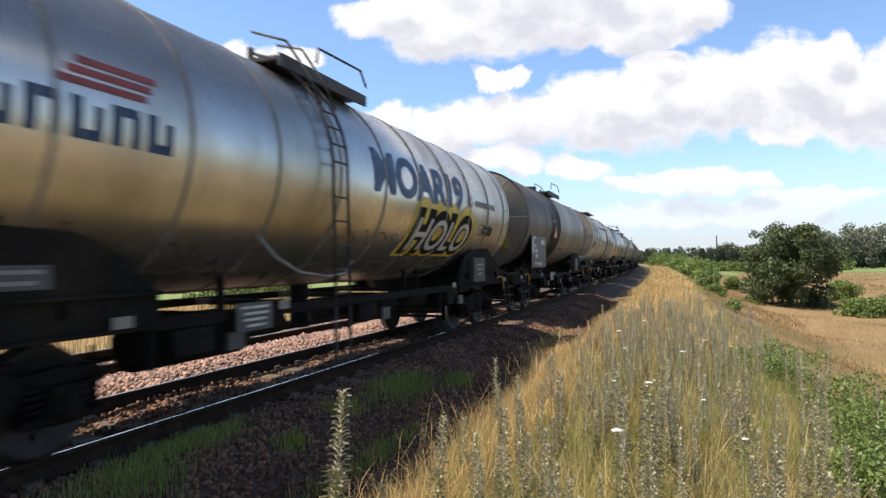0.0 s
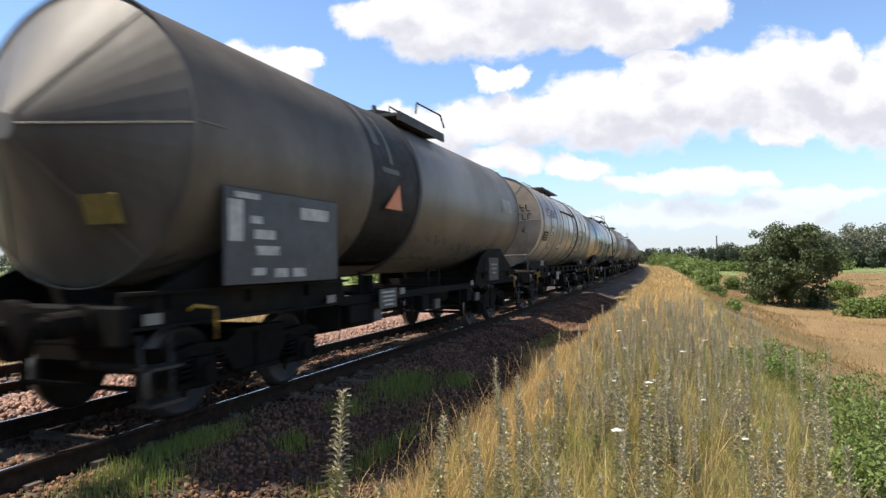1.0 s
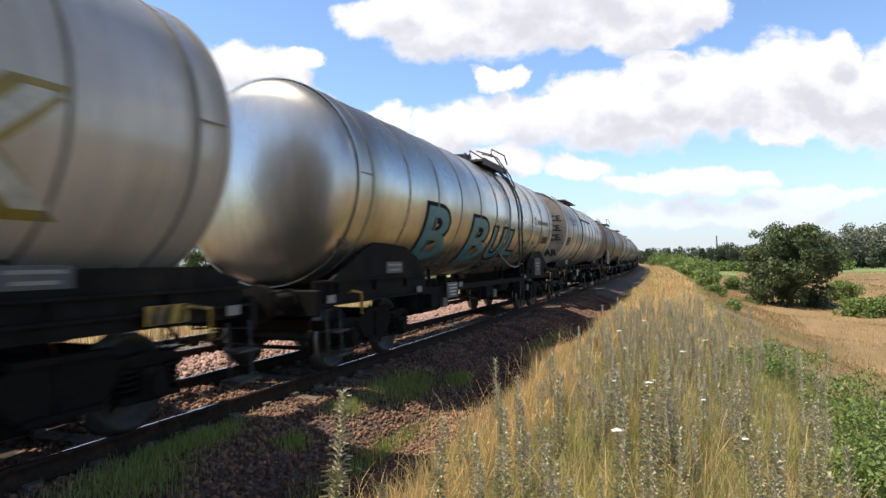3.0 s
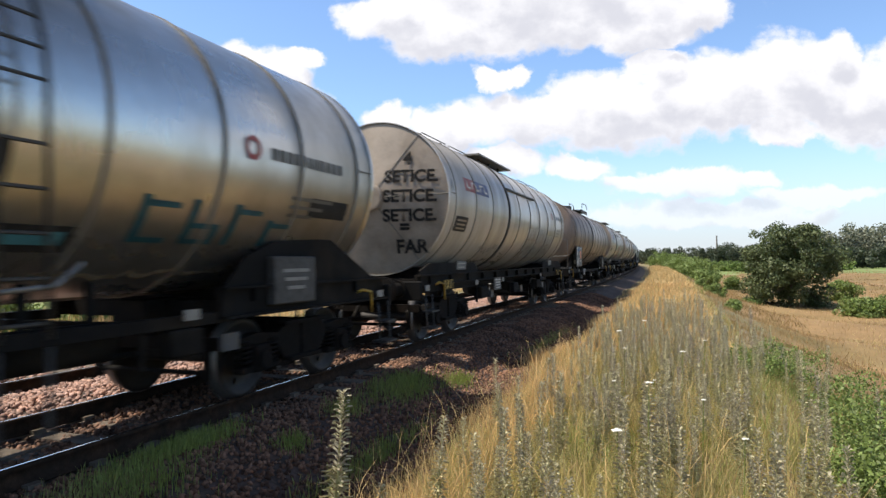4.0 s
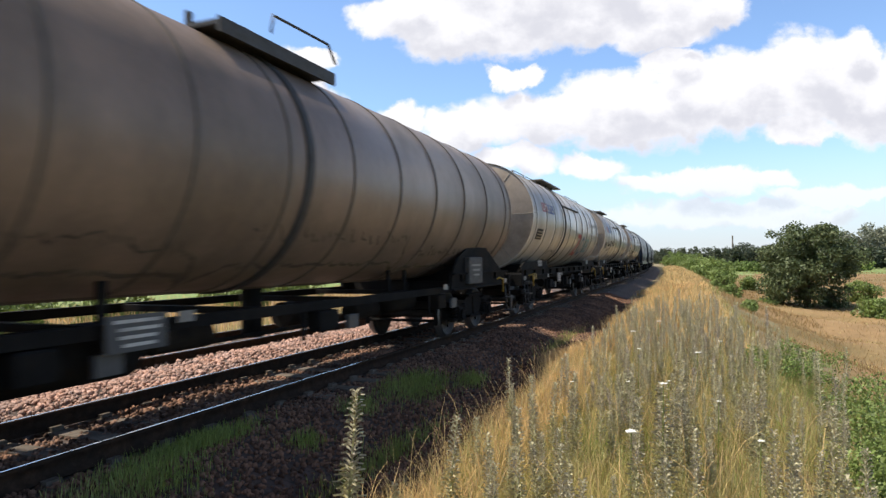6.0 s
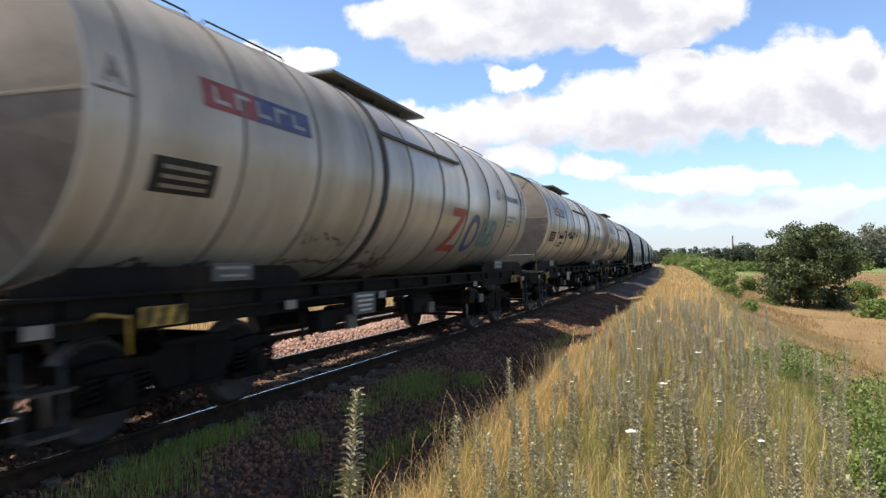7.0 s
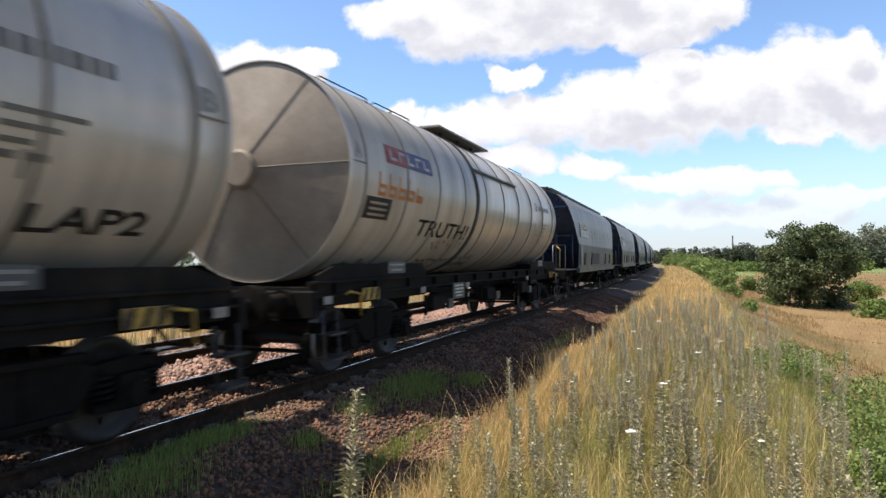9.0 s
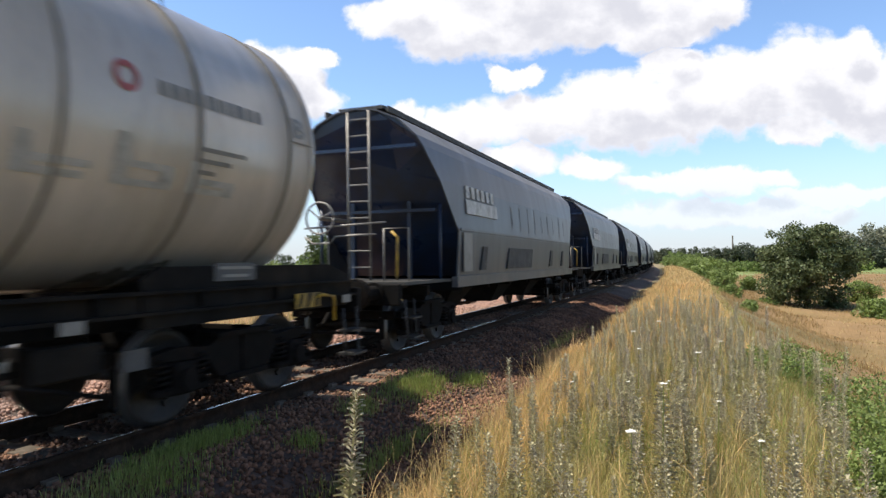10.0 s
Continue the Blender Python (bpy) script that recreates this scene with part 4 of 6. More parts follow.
    # yellow-tipped handles and small pale plates on the sill
    for yy in (-h + 1.5, h - 1.6):
        bm = bmesh.new()
        pipe(bm, [(1.3, yy - 0.12, 1.12), (1.36, yy - 0.1, 1.16), (1.36, yy + 0.18, 1.12), (1.36, yy + 0.2, 0.82)], 0.02)
        part("brake_handle", bm, M_YELLOW, w, "yellow brake handle")
    if skin is M_WHITE:
        for yy in (-h + 2.1, h - 1.9):
            bm = bmesh.new()
            box(bm, 1.305, yy, 1.10, 0.02, 0.50, 0.17)
            hz = part("hazard_plate", bm, M_YELLOW, w, "yellow plate with black stripes")
            for q in (-0.17, 0.0, 0.17):
                bm = bmesh.new()
                prism(bm, [(yy + q - 0.06, 1.02), (yy + q, 1.02), (yy + q + 0.06, 1.18), (yy + q, 1.18)], 1.314, 1.32)
                part("stripe", bm, M_BLACK, hz)
    for yy in (-h + 0.95, -h + 4.0, -h + 6.3, h - 1.0, h - 5.0):
        bm = bmesh.new()
        box(bm, 1.3, yy, 1.07, 0.012, 0.2, 0.1)
        part("small_plate", bm, M_GREYLETTER, w)
    running_gear(w, length, pivot)
    return w, y0, y1, r, zc


def name_board(w, y, th, r, zc, width=1.75, height=0.28):
    """The owner's board: a red and a blue field with plain white shapes."""
    d = math.degrees(height / r)
    curved_patch("owner_board", w, r, zc, y, y + width * 0.44, th, th + d, M_RED, "faded red panel")
    curved_patch("owner_board", w, r, zc, y + width * 0.44, y + width, th, th + d, M_BLUE, "faded blue panel")
    for k in range(5):
        a = y + width * (0.08 + 0.18 * k)
        curved_patch("board_mark", w, r, zc, a, a + 0.05, th + d * 0.2, th + d * 0.8, M_WHITE, proud=0.012)
        curved_patch("board_mark", w, r, zc, a + 0.05, a + 0.22, th + d * (0.65 if k % 2 else 0.2), th + d * (0.8 if k % 2 else 0.35), M_WHITE, proud=0.012)


def dark_panel(w, y, th, r, zc, width=0.78, deg=12):
    curved_patch("data_panel", w, r, zc, y, y + width, th, th + deg, M_DARKBAND, "black data panel")
    for k in range(3):
        curved_patch("panel_line", w, r, zc, y + 0.12, y + width - 0.12, th + 1.8 + k * 3.2, th + 3.2 + k * 3.2, M_WHITE, proud=0.012)


def pale_writing(w, y, th, r, zc, material=M_GREYLETTER, width=2.0):
    """A small round red mark and a line of grey print."""
    bm = bmesh.new()
    for i in range(16):
        a0, a1 = 2 * math.pi * i / 16, 2 * math.pi * (i + 1) / 16
        quad = [(0.13 * math.cos(a0), 0.13 * math.sin(a0)), (0.13 * math.cos(a1), 0.13 * math.sin(a1)), (0.075 * math.cos(a1), 0.075 * math.sin(a1)), (0.075 * math.cos(a0), 0.075 * math.sin(a0))]
        vs = [bm.verts.new(p) for p in wrap(quad, r + 0.008, zc, y + 0.17, radians(th + 4))]
        bm.faces.new(vs)
    part("round_mark", bm, M_RED, w, "red ring mark")
    q = random.Random(3)
    a = y + 0.5
    while a < y + width:
        k = q.uniform(0.07, 0.13)
        curved_patch("print_bar", w, r, zc, a, a + k, th + 1, th + 6, material)
        a += k + 0.045
    for k in range(3):
        curved_patch("print_bar", w, r, zc, y + 0.95, y + width - 0.15 - 0.2 * k, th - 14 - 4 * k, th - 12.4 - 4 * k, material)


SHEET = "white banded tank wagon, dusty"
w1, a1, b1, r1, z1 = tank_wagon("shiny bare-metal tank wagon with blue and yellow graffiti", 0.05, 17.25, 1.45, 1.35, M_STEEL, bands=11, heavy_band=False, sectors=False, zc=2.71, depth=0.4, ladder="side", gutter=False, walk_style="box", band_skin=M_STEELBAND, walk_y=-0.85, ladder_y=-1.55, frameless=True)
w2, a2, b2, r2, z2 = tank_wagon("grey grimy tank wagon with conical ends and black spill", 17.3, 15.1, 1.3, 1.25, M_GREY, r=1.47, bands=0, heavy_band=True, depth=0.75, gutter=False, walk_style="box", hub=False, strap=-0.87, walk_y=0.4, frameless=True)
w3, a3, b3, r3, z3 = tank_wagon(SHEET + ", outlined graffiti and end ladder", 32.4, 15.7, 1.8, 1.3, M_WHITE, bands=10, ladder="end", platform=True, strap=1.95)
w4, a4, b4, r4, z4 = tank_wagon("shiny bare-metal tank wagon with teal graffiti, side ladder", 48.1, 17.3, 1.4, 1.65, M_STEEL, bands=11, heavy_band=False, sectors=False, zc=2.71, depth=0.4, ladder="side", gutter=False, walk_style="box", band_skin=M_STEELBAND, walk_y=1.5, ladder_y=1.75, frameless=True)
w5, a5, b5, r5, z5 = tank_wagon(SHEET + ", black scrawl on its end", 65.4, 16.2, 1.62, 1.5, M_WHITE, bands=10, strap=-1.8)
w6, a6, b6, r6, z6 = tank_wagon("brown grimy sheet-metal tank wagon with an end platform", 81.6, 17.8, 1.55, 1.2, M_BROWN, r=1.5, zc=2.70, bands=11, heavy_band=True, sectors=False, depth=0.42, platform=True, gutter=False, walk_style="box", band_skin=M_BROWNBAND, strap=-0.87, walk_y=-0.7, frameless=True)
w7, a7, b7, r7, z7 = tank_wagon(SHEET + ", red and blue graffiti", 99.4, 15.6, 1.2, 1.45, M_WHITE, bands=10, strap=-1.75)
w8, a8, b8, r8, z8 = tank_wagon(SHEET + ", end ladder and dark scrawl", 115.0, 16.0, 1.4, 1.1, M_WHITE, bands=10, ladder="end", platform=True, strap=1.75)
w9, a9, b9, r9, z9 = tank_wagon(SHEET + ", orange graffiti", 131.0, 16.3, 1.2, 2.1, M_WHITE, bands=10, strap=-1.75)
w0, a0, b0, r0, z0 = tank_wagon(SHEET + ", leading the others", -15.6, 15.65, 1.3, 1.3, M_WHITE, bands=10, strap=1.75)


def hopper_wagon(start, length=17.6):
    w = new("grain_hopper_wagon")
    tagged(w, "slate-grey grain hopper wagon with navy ends and end ladder", "hopper wagon", "hopper wagons")
    h = length / 2
    WAGONS.append((w, start + h))
    prof = [(1.40, 1.20, 3.0), (1.44, 2.10, 3.0), (1.36, 3.0, 2.25), (1.24, 3.55, 1.75), (1.14, 3.74, 1.65), (0.82, 4.05, 1.62), (0.40, 4.23, 1.6), (0.0, 4.28, 1.6)]
    bm = bmesh.new()
    lines = [(x, z, e) for x, z, e in prof] + [(-x, z, e) for x, z, e in prof[-2::-1]]
    a = [bm.verts.new((x, -h + e, z)) for x, z, e in lines]
    b = [bm.verts.new((x, h - e, z)) for x, z, e in lines]
    for i in range(len(a) - 1):
        f = bm.faces.new((a[i], b[i], b[i + 1], a[i + 1]))
    bmesh.ops.recalc_face_normals(bm, faces=bm.faces)
    bmesh.ops.solidify(bm, geom=bm.faces[:], thickness=0.03)
    part("body_shell", bm, M_HOPPER, w)
    for sg in (-1, 1):
        bm = bmesh.new()
        up = [(x, z, e) for x, z, e in lines]
        vs = [bm.verts.new((x * 0.985, sg * (h - e - 0.06), z - 0.02)) for x, z, e in up if z > 2.0]
        lo = [bm.verts.new((x * 0.985, sg * (h - 4.0), 1.25)) for x in (-1.4, 1.4)]
        bm.faces.new(vs)
        bm.faces.new((vs[0], vs[-1], lo[0], lo[1]))
        bmesh.ops.recalc_face_normals(bm, faces=bm.faces)
        bmesh.ops.solidify(bm, geom=bm.faces[:], thickness=0.02)
        e = part("end_wall", bm, M_NAVY, w, "dark navy sloping end wall")
        for zz in (2.5, 3.55):
            bm = bmesh.new()
            box(bm, 0, sg * (h - 1.62 - (3.6 - zz) * 0.85), zz, 2.3, 0.06, 0.06)
            part("rib", bm, M_NAVY, e)
        for x in (-1.25, -0.6, 0.6, 1.25):
            bm = bmesh.new()
            pipe(bm, [(x, sg * (h - 2.5), 1.2), (x, sg * (h - 2.5), 2.6)], 0.03) if abs(x) > 1 else box(bm, x, sg * (h - 2.6), 2.0, 0.08, 0.08, 1.6)
            part("end_post", bm, M_NAVY, e)
        bm = bmesh.new()
        box(bm, 0, sg * (h - 1.75), 1.20, 2.7, 2.1, 0.05)
        part("end_platform", bm, M_WALK, w)
        bm = bmesh.new()
        for x in (-0.12, 0.30):
            pipe(bm, [(x, sg * (h - 1.58), 1.2), (x, sg * (h - 1.54), 4.2)], 0.022)
        for k in range(10):
            rod(bm, (-0.12, sg * (h - 1.56), 1.45 + 0.29 * k), (0.30, sg * (h - 1.56), 1.45 + 0.29 * k), 0.014, 6)
        part("ladder", bm, M_TUBE, w, "pale steel end ladder")
        bm = bmesh.new()
        pipe(bm, [(-0.9, sg * (h - 1.36), 2.15), (0.7, sg * (h - 1.36), 2.22)], 0.018)
        pipe(bm, [(-0.9, sg * (h - 1.38), 2.0), (-0.75, sg * (h - 1.38), 1.88), (-0.4, sg * (h - 1.38), 1.88), (-0.28, sg * (h - 1.38), 2.0), (0.5, sg * (h - 1.38), 2.02)], 0.018)
        part("platform_rail", bm, M_TUBE, w)
        bm = bmesh.new()
        pipe(bm, [(0.75, sg * (h - 1.2), 1.22), (0.75, sg * (h - 1.2), 2.10), (1.2, sg * (h - 1.2), 2.10), (1.2, sg * (h - 1.2), 1.22)], 0.019)
        part("platform_rail", bm, M_TUBE, w)
        bm = bmesh.new()
        pipe(bm, [(1.0, sg * (h - 1.16), 1.25), (1.02, sg * (h - 1.16), 1.95), (0.9, sg * (h - 1.16), 2.05)], 0.026)
        part("grab_handle", bm, M_YELLOW, w, "yellow grab handle")
        if sg < 0:
            bm = bmesh.new()
            ring = [(-0.55 + 0.28 * math.cos(t), -h + 1.3, 2.32 + 0.28 * math.sin(t)) for t in np.linspace(0, 2 * math.pi, 25)]
            pipe(bm, ring, 0.02)
            for t in (0.4, 2.5, 4.6):
                rod(bm, (-0.55, -h + 1.3, 2.32), (-0.55 + 0.28 * math.cos(t), -h + 1.3, 2.32 + 0.28 * math.sin(t)), 0.014)
            rod(bm, (-0.55, -h + 1.3, 2.32), (-0.55, -h + 2.4, 2.32), 0.04)
            part("brake_wheel", bm, M_TUBE, w, "pale handbrake wheel")
    # roof walkway, hatches, side ribs, hopper chutes
    bm = bmesh.new()
    for x in (0.62, -0.62):
        box(bm, x, 0, 4.22, 0.05, length - 3.3, 0.10)
    part("roof_rail", bm, M_WALK, w)
    bm = bmesh.new()
    box(bm, 0, 0, 4.31, 0.9, length - 3.6, 0.06)
    part("roof_hatch", bm, M_WALK, w)
    for sg in (-1, 1):
        bm = bmesh.new()
        box(bm, sg * 1.42, 0, 1.16, 0.12, length - 5.6, 0.20)
        part("side_sill", bm, M_HOPPER, w)
        bm = bmesh.new()
        box(bm, sg * 1.452, 0, 2.15, 0.03, length - 6.1, 0.05)
        part("side_seam", bm, M_HOPPER, w)
    for y, wd in ((-4.3, 0.5), (-1.2, 2.6), (2.6, 0.5), (4.4, 0.4)):
        bm = bmesh.new()
        prism(bm, [(y - wd / 2, 1.36), (y + wd / 2 - 0.15, 1.36), (y + wd / 2, 1.85), (y - wd / 2 + 0.2, 1.85)], 1.40, 1.452)
        part("recess", bm, M_DARKBAND, w, "dark side opening")
    bm = bmesh.new()
    box(bm, 1.46, -5.4, 1.72, 0.02, 0.5, 0.75)
    part("data_panel", bm, M_GREYLETTER, w)
    bm = bmesh.new()
    tilt = Matrix.Rotation(-math.atan2(0.08, 0.9), 4, "Y")
    box(bm, 1.415, -4.3, 2.62, 0.02, 2.1, 0.28, tilt)
    part("owner_board", bm, M_LETTER, w, "pale weathered panel")
    for k in range(6):
        bm = bmesh.new()
        box(bm, 1.385, -5.2 + 0.33 * k, 2.92, 0.02, 0.2, 0.24, tilt)
        part("board_mark", bm, M_LETTER, w)
    q = random.Random(int(start))
    for k in range(9):
        y = -1.9 + 0.85 * k + q.uniform(-0.1, 0.1)
        bm = bmesh.new()
        ht, wd = q.uniform(0.45, 0.75), q.uniform(0.07, 0.14)
        box(bm, 1.36 + (3.0 - 2.62) * 0.09, y, 2.60, 0.008, wd, ht, tilt)
        part("dust_streak", bm, M_DUST, w)
    for y in (-3.6, 0.0, 3.6):
        bm = bmesh.new()
        g = bmesh.ops.create_cone(bm, cap_ends=True, segments=4, radius1=0.5, radius2=1.25, depth=0.75, matrix=pose(0, y, 0.82, 0, 0, 45))
        part("chute", bm, M_FRAME, w)
    bm = bmesh.new()
    box(bm, 0, 0, 1.03, 0.5, length - 1.3, 0.25)
    for k in range(9):
        box(bm, 0, -h + 1.8 + k * (length - 3.6) / 8, 1.05, 2.6, 0.1, 0.16)
    part("centre_sill", bm, M_FRAME, w)
    running_gear(w, length, 2.5)
    return w


HOPPER_START, HOPPER_PITCH = 147.3, 17.7
for k in range(8):
    hopper_wagon(HOPPER_START + k * HOPPER_PITCH, HOPPER_PITCH)


# painted marks, boards and graffiti
def scrawl(w, y0, y1, th0, th1, r, zc, material, n, seed, name="scrawl"):
    """Hand-sprayed strokes that cannot be read."""
    q = random.Random(seed)
    step = (y1 - y0) / n
    for i in range(n):
        a = y0 + i * step
        k = q.random()
        up = th1 if q.random() < 0.7 else th0 + (th1 - th0) * 0.7
        curved_patch(name, w, r, zc, a, a + step * 0.16, th0, up, material)
        hgt = th0 + (up - th0) * (0.9 if k < 0.5 else 0.5)
        curved_patch(name, w, r, zc, a + step * 0.14, a + step * 0.75, hgt - 2.2, hgt, material, proud=0.007)
        if k > 0.3:
            curved_patch(name, w, r, zc, a + step * 0.14, a + step * 0.7, th0, th0 + 2.2, material, proud=0.0075)
        if k > 0.6:
            curved_patch(name, w, r, zc, a + step * 0.6, a + step * 0.76, th0, hgt, material, proud=0.008)


def end_scrawl(w, y, rows, material, seed, name="scrawl"):
    """Sprayed strokes on a barrel end: rows of (x0, x1, z, height)."""
    q = random.Random(seed)
    for x0, x1, z, hh in rows:
        n = max(2, int((x1 - x0) / 0.17))
        step = (x1 - x0) / n
        for i in range(n):
            x = x0 + i * step
            yy = y + 0.32 * math.hypot(x, z + hh / 2 - 2.79) / 1.49 - 0.02
            bm = bmesh.new()
            box(bm, x, yy, z + hh / 2, 0.03, 0.006, hh)
            box(bm, x + step * 0.35, yy, z + hh * q.choice((0.05, 0.5, 0.95)), step * 0.7, 0.006, 0.03)
            box(bm, x + step * 0.35, yy, z + hh * q.choice((0.05, 0.95)), step * 0.7, 0.006, 0.03)
            part(name, bm, material, w)


def painted(w, text, y, th, r, zc, width, size, fill, edge, shade=None):
    """Sprayed letters with an outline and a coloured foot."""
    k = 0.16 * size
    if edge:
        curved_text("letter_edge", w, text, size, width + k, r, zc, y - k / 2, th - math.degrees(0.08 * size / r), edge, "", 0.0, 0.005, 0.085 * size)
    if shade:
        curved_text("letter_shade", w, text, size, width, r, zc, y + 0.04, th - math.degrees(0.05 * size / r), shade, "", 0.0, 0.008, 0.03 * size)
    curved_text("letter_fill", w, text, size, width, r, zc, y, th, fill, "", 0.0, 0.011, 0.02 * size)


# bare-metal tank at the head
for k in range(6):
    y = -6.35 + 0.36 * k
    curved_patch("owner_letter", w1, r1, z1, y, y + 0.10, -9, 3, M_INKBLUE, "dark blue lettering block")
    curved_patch("owner_letter", w1, r1, z1, y + 0.11, y + 0.27, -9 if k % 2 else 0, -6 if k % 2 else 3, M_INKBLUE)
    curved_patch("owner_letter", w1, r1, z1, y + 0.20, y + 0.28, -9, 1, M_INKBLUE, proud=0.008)
for k in range(3):
    curved_patch("owner_mark", w1, r1, z1, -5.4 + 0.1 * k, -4.55 + 0.06 * k, 6 + 3.4 * k, 8.3 + 3.4 * k, M_RED, "red stripe mark")
curved_text("graffiti_word", w1, "MOAR19", 0.86, 4.05, r1, z1, -0.35, -6, M_INKBLUE, "large dark blue sprayed word", bold=0.035)
curved_text("graffiti_outline", w1, "HOLO", 1.05, 3.5, r1, z1, 1.05, -45, M_LEMON, "yellow sprayed outline", 0.25, 0.005, 0.20)
curved_text("graffiti_shade", w1, "HOLO", 0.98, 3.3, r1, z1, 1.15, -43, M_BLACK, "black sprayed letters", 0.25, 0.009, 0.11)
curved_text("graffiti_word", w1, "HOLO", 0.86, 2.95, r1, z1, 1.35, -39, M_CHALK, "pale sprayed letters", 0.25, 0.013, 0.01)
curved_patch("data_panel", w1, r1, z1, 5.2, 6.0, -23, -15, M_DARKBAND, "black data panel")
curved_patch("data_panel", w1, r1, z1, -7.0, -6.3, -38, -14, M_DARKBAND, "black data panel")
curved_patch("data_panel", w1, r1, z1, -6.1, -5.6, -52, -33, M_DARKBAND, "black data panel")
pale_writing(w1, 4.0, -1, r1, z1, M_GREYLETTER, 2.0)
# grey tank: boards, spill and warning marks
curved_patch("spill_stain", w2, r2, z2, -2.6, -0.95, -62, 88, M_DARKBAND, "black spill down the side", 0.004)
for y0, y1, t0, t1 in ((-2.45, -2.25, 20, 50), (-2.0, -1.9, 10, 44), (-2.3, -1.7, 4, 7)):
    curved_patch("dust_streak", w2, r2, z2, y0, y1, t0, t1, M_GREY, proud=0.008)
bm = bmesh.new()
prism(bm, [(-2.25, 2.35), (-1.65, 2.35), (-1.72, 2.75)], 1.47, 1.485)
part("warning_triangle", bm, M_SIGNORANGE, w2, "faded orange warning triangle")
curved_patch("notice_patch", w2, r2, z2, 4.6, 5.5, -1, 12, M_LETTER, "pale patch")
bm = bmesh.new()
box(bm, 1.44, -4.75, 1.82, 0.03, 2.2, 0.98, bevel=0.008)
nb = part("notice_board", bm, M_PLATE, w2, "dark grey notice board with white print")
for y, z, a, b in ((-5.48, 1.98, 0.22, 0.42), (-4.0, 2.12, 0.62, 0.14), (-5.15, 2.0, 0.2, 0.08), (-5.0, 1.85, 0.35, 0.10), (-4.95, 1.68, 0.4, 0.10), (-5.1, 1.46, 0.2, 0.08), (-4.7, 1.44, 0.25, 0.1), (-4.35, 1.44, 0.25, 0.1), (-5.3, 2.24, 0.4, 0.06)):
    bm = bmesh.new()
    box(bm, 1.458, y - 0.2, z, 0.008, a, b)
    part("print_bar", bm, M_LETTER, nb)
bm = bmesh.new()
box(bm, 0.72, a2 - 0.36, 2.05, 0.42, 0.02, 0.28, Matrix.Rotation(0.35, 4, "X"))
part("end_plate", bm, M_OCHRE, w2, "faded yellow plate")
# white tank with outlined letters
name_board(w3, -5.0, 9, r3, z3)
dark_panel(w3, -5.5, -23, r3, z3)
painted(w3, "O", -4.35, -32, r3, z3, 0.95, 1.0, M_CHALK, M_OCHRE, M_GREEN)
painted(w3, "L", -2.45, -31, r3, z3, 0.85, 1.15, M_CHALK, M_OCHRE, M_GREEN)
painted(w3, "E", 0.95, -27, r3, z3, 0.7, 1.0, M_CHALK, M_OCHRE, M_GREEN)
painted(w3, "E", 2.5, -34, r3, z3, 0.8, 1.2, M_CHALK, M_OCHRE, M_GREEN)
painted(w3, "K", 3.85, -34, r3, z3, 1.0, 1.2, M_CHALK, M_OCHRE, M_OCHRE)
curved_text("end_mark", w3, "A", 0.36, 0.26, r3, z3, -5.95, 4, M_GREYLETTER, "black letter", bold=0.01)
end_scrawl(w3, a3 - 0.31, [(0.45, 1.2, 3.12, 0.22), (0.55, 1.25, 2.84, 0.2), (0.4, 0.5, 2.4, 0.16), (0.9, 1.0, 2.45, 0.16)], M_BLACK, 4)
bm = bmesh.new()
prism(bm, [(0.0, 3.35), (0.16, 3.35), (0.08, 3.6)], 0, 0.01)
bmesh.ops.transform(bm, matrix=pose(0.1, a3 - 0.52, 0, 0, 0, -90), verts=bm.verts)
part("warning_triangle", bm, M_YELLOW, w3, "yellow warning triangle")
# bare-metal tank with teal letters
painted(w4, "B", -4.6, -48, r4, z4, 1.3, 1.5, M_TEAL, M_BLACK)
painted(w4, "B", -1.9, -50, r4, z4, 1.35, 1.5, M_TEAL, M_BLACK)
painted(w4, "U", -0.2, -46, r4, z4, 1.2, 1.15, M_TEAL, M_BLACK)
painted(w4, "L", 1.3, -42, r4, z4, 1.1, 1.0, M_TEAL, M_BLACK)
scrawl(w4, 3.0, 5.4, -40, -22, r4, z4, M_TEAL, 4, 12)
pale_writing(w4, 4.15, -3, r4, z4, M_GREYLETTER, 2.0)
curved_patch("data_panel", w4, r4, z4, 5.5, 6.4, -24, -15, M_DARKBAND, "black data panel")
# white tank with a scrawled end
name_board(w5, -5.42, 8, r5, z5)
dark_panel(w5, -5.95, -25, r5, z5)
curved_text("end_mark", w5, "A", 0.30, 0.2, r5, z5, -6.35, 5, M_GREYLETTER, "black letter", bold=0.01)
tilt5 = Matrix.Rotation(radians(90), 4, "X")
for i, (x, z, s, word) in enumerate(((0.27, 3.08, 0.32, "SETICE."), (0.25, 2.70, 0.32, "SETICE."), (0.23, 2.33, 0.32, "SETICE,"), (0.55, 2.1, 0.34, "="), (0.45, 1.72, 0.36, "FAR"), (0.62, 3.42, 0.34, "4"))):
    flat_text("graffiti_word", w5, word, s, Matrix.Translation((x, a5 - 0.34 + 0.2 * abs(z - 2.79) * 0.3, z)) @ tilt5, M_BLACK, "black sprayed word", 0.012, (a5, 0.32, r5, z5))
for y0, y1, t0, t1 in ((0.6, 1.5, -40, -12), (1.7, 2.9, -38, -10), (3.1, 4.6, -38, -16), (1.2, 4.7, -48, -36)):
    curved_patch("washed_patch", w5, r5, z5, y0, y1, t0, t1, M_CHALK, "pale wiped graffiti patch", 0.004)
scrawl(w5, 0.8, 4.4, -36, -22, r5, z5, M_WHITE, 8, 31)
pale_writing(w5, 4.1, 6, r5, z5)
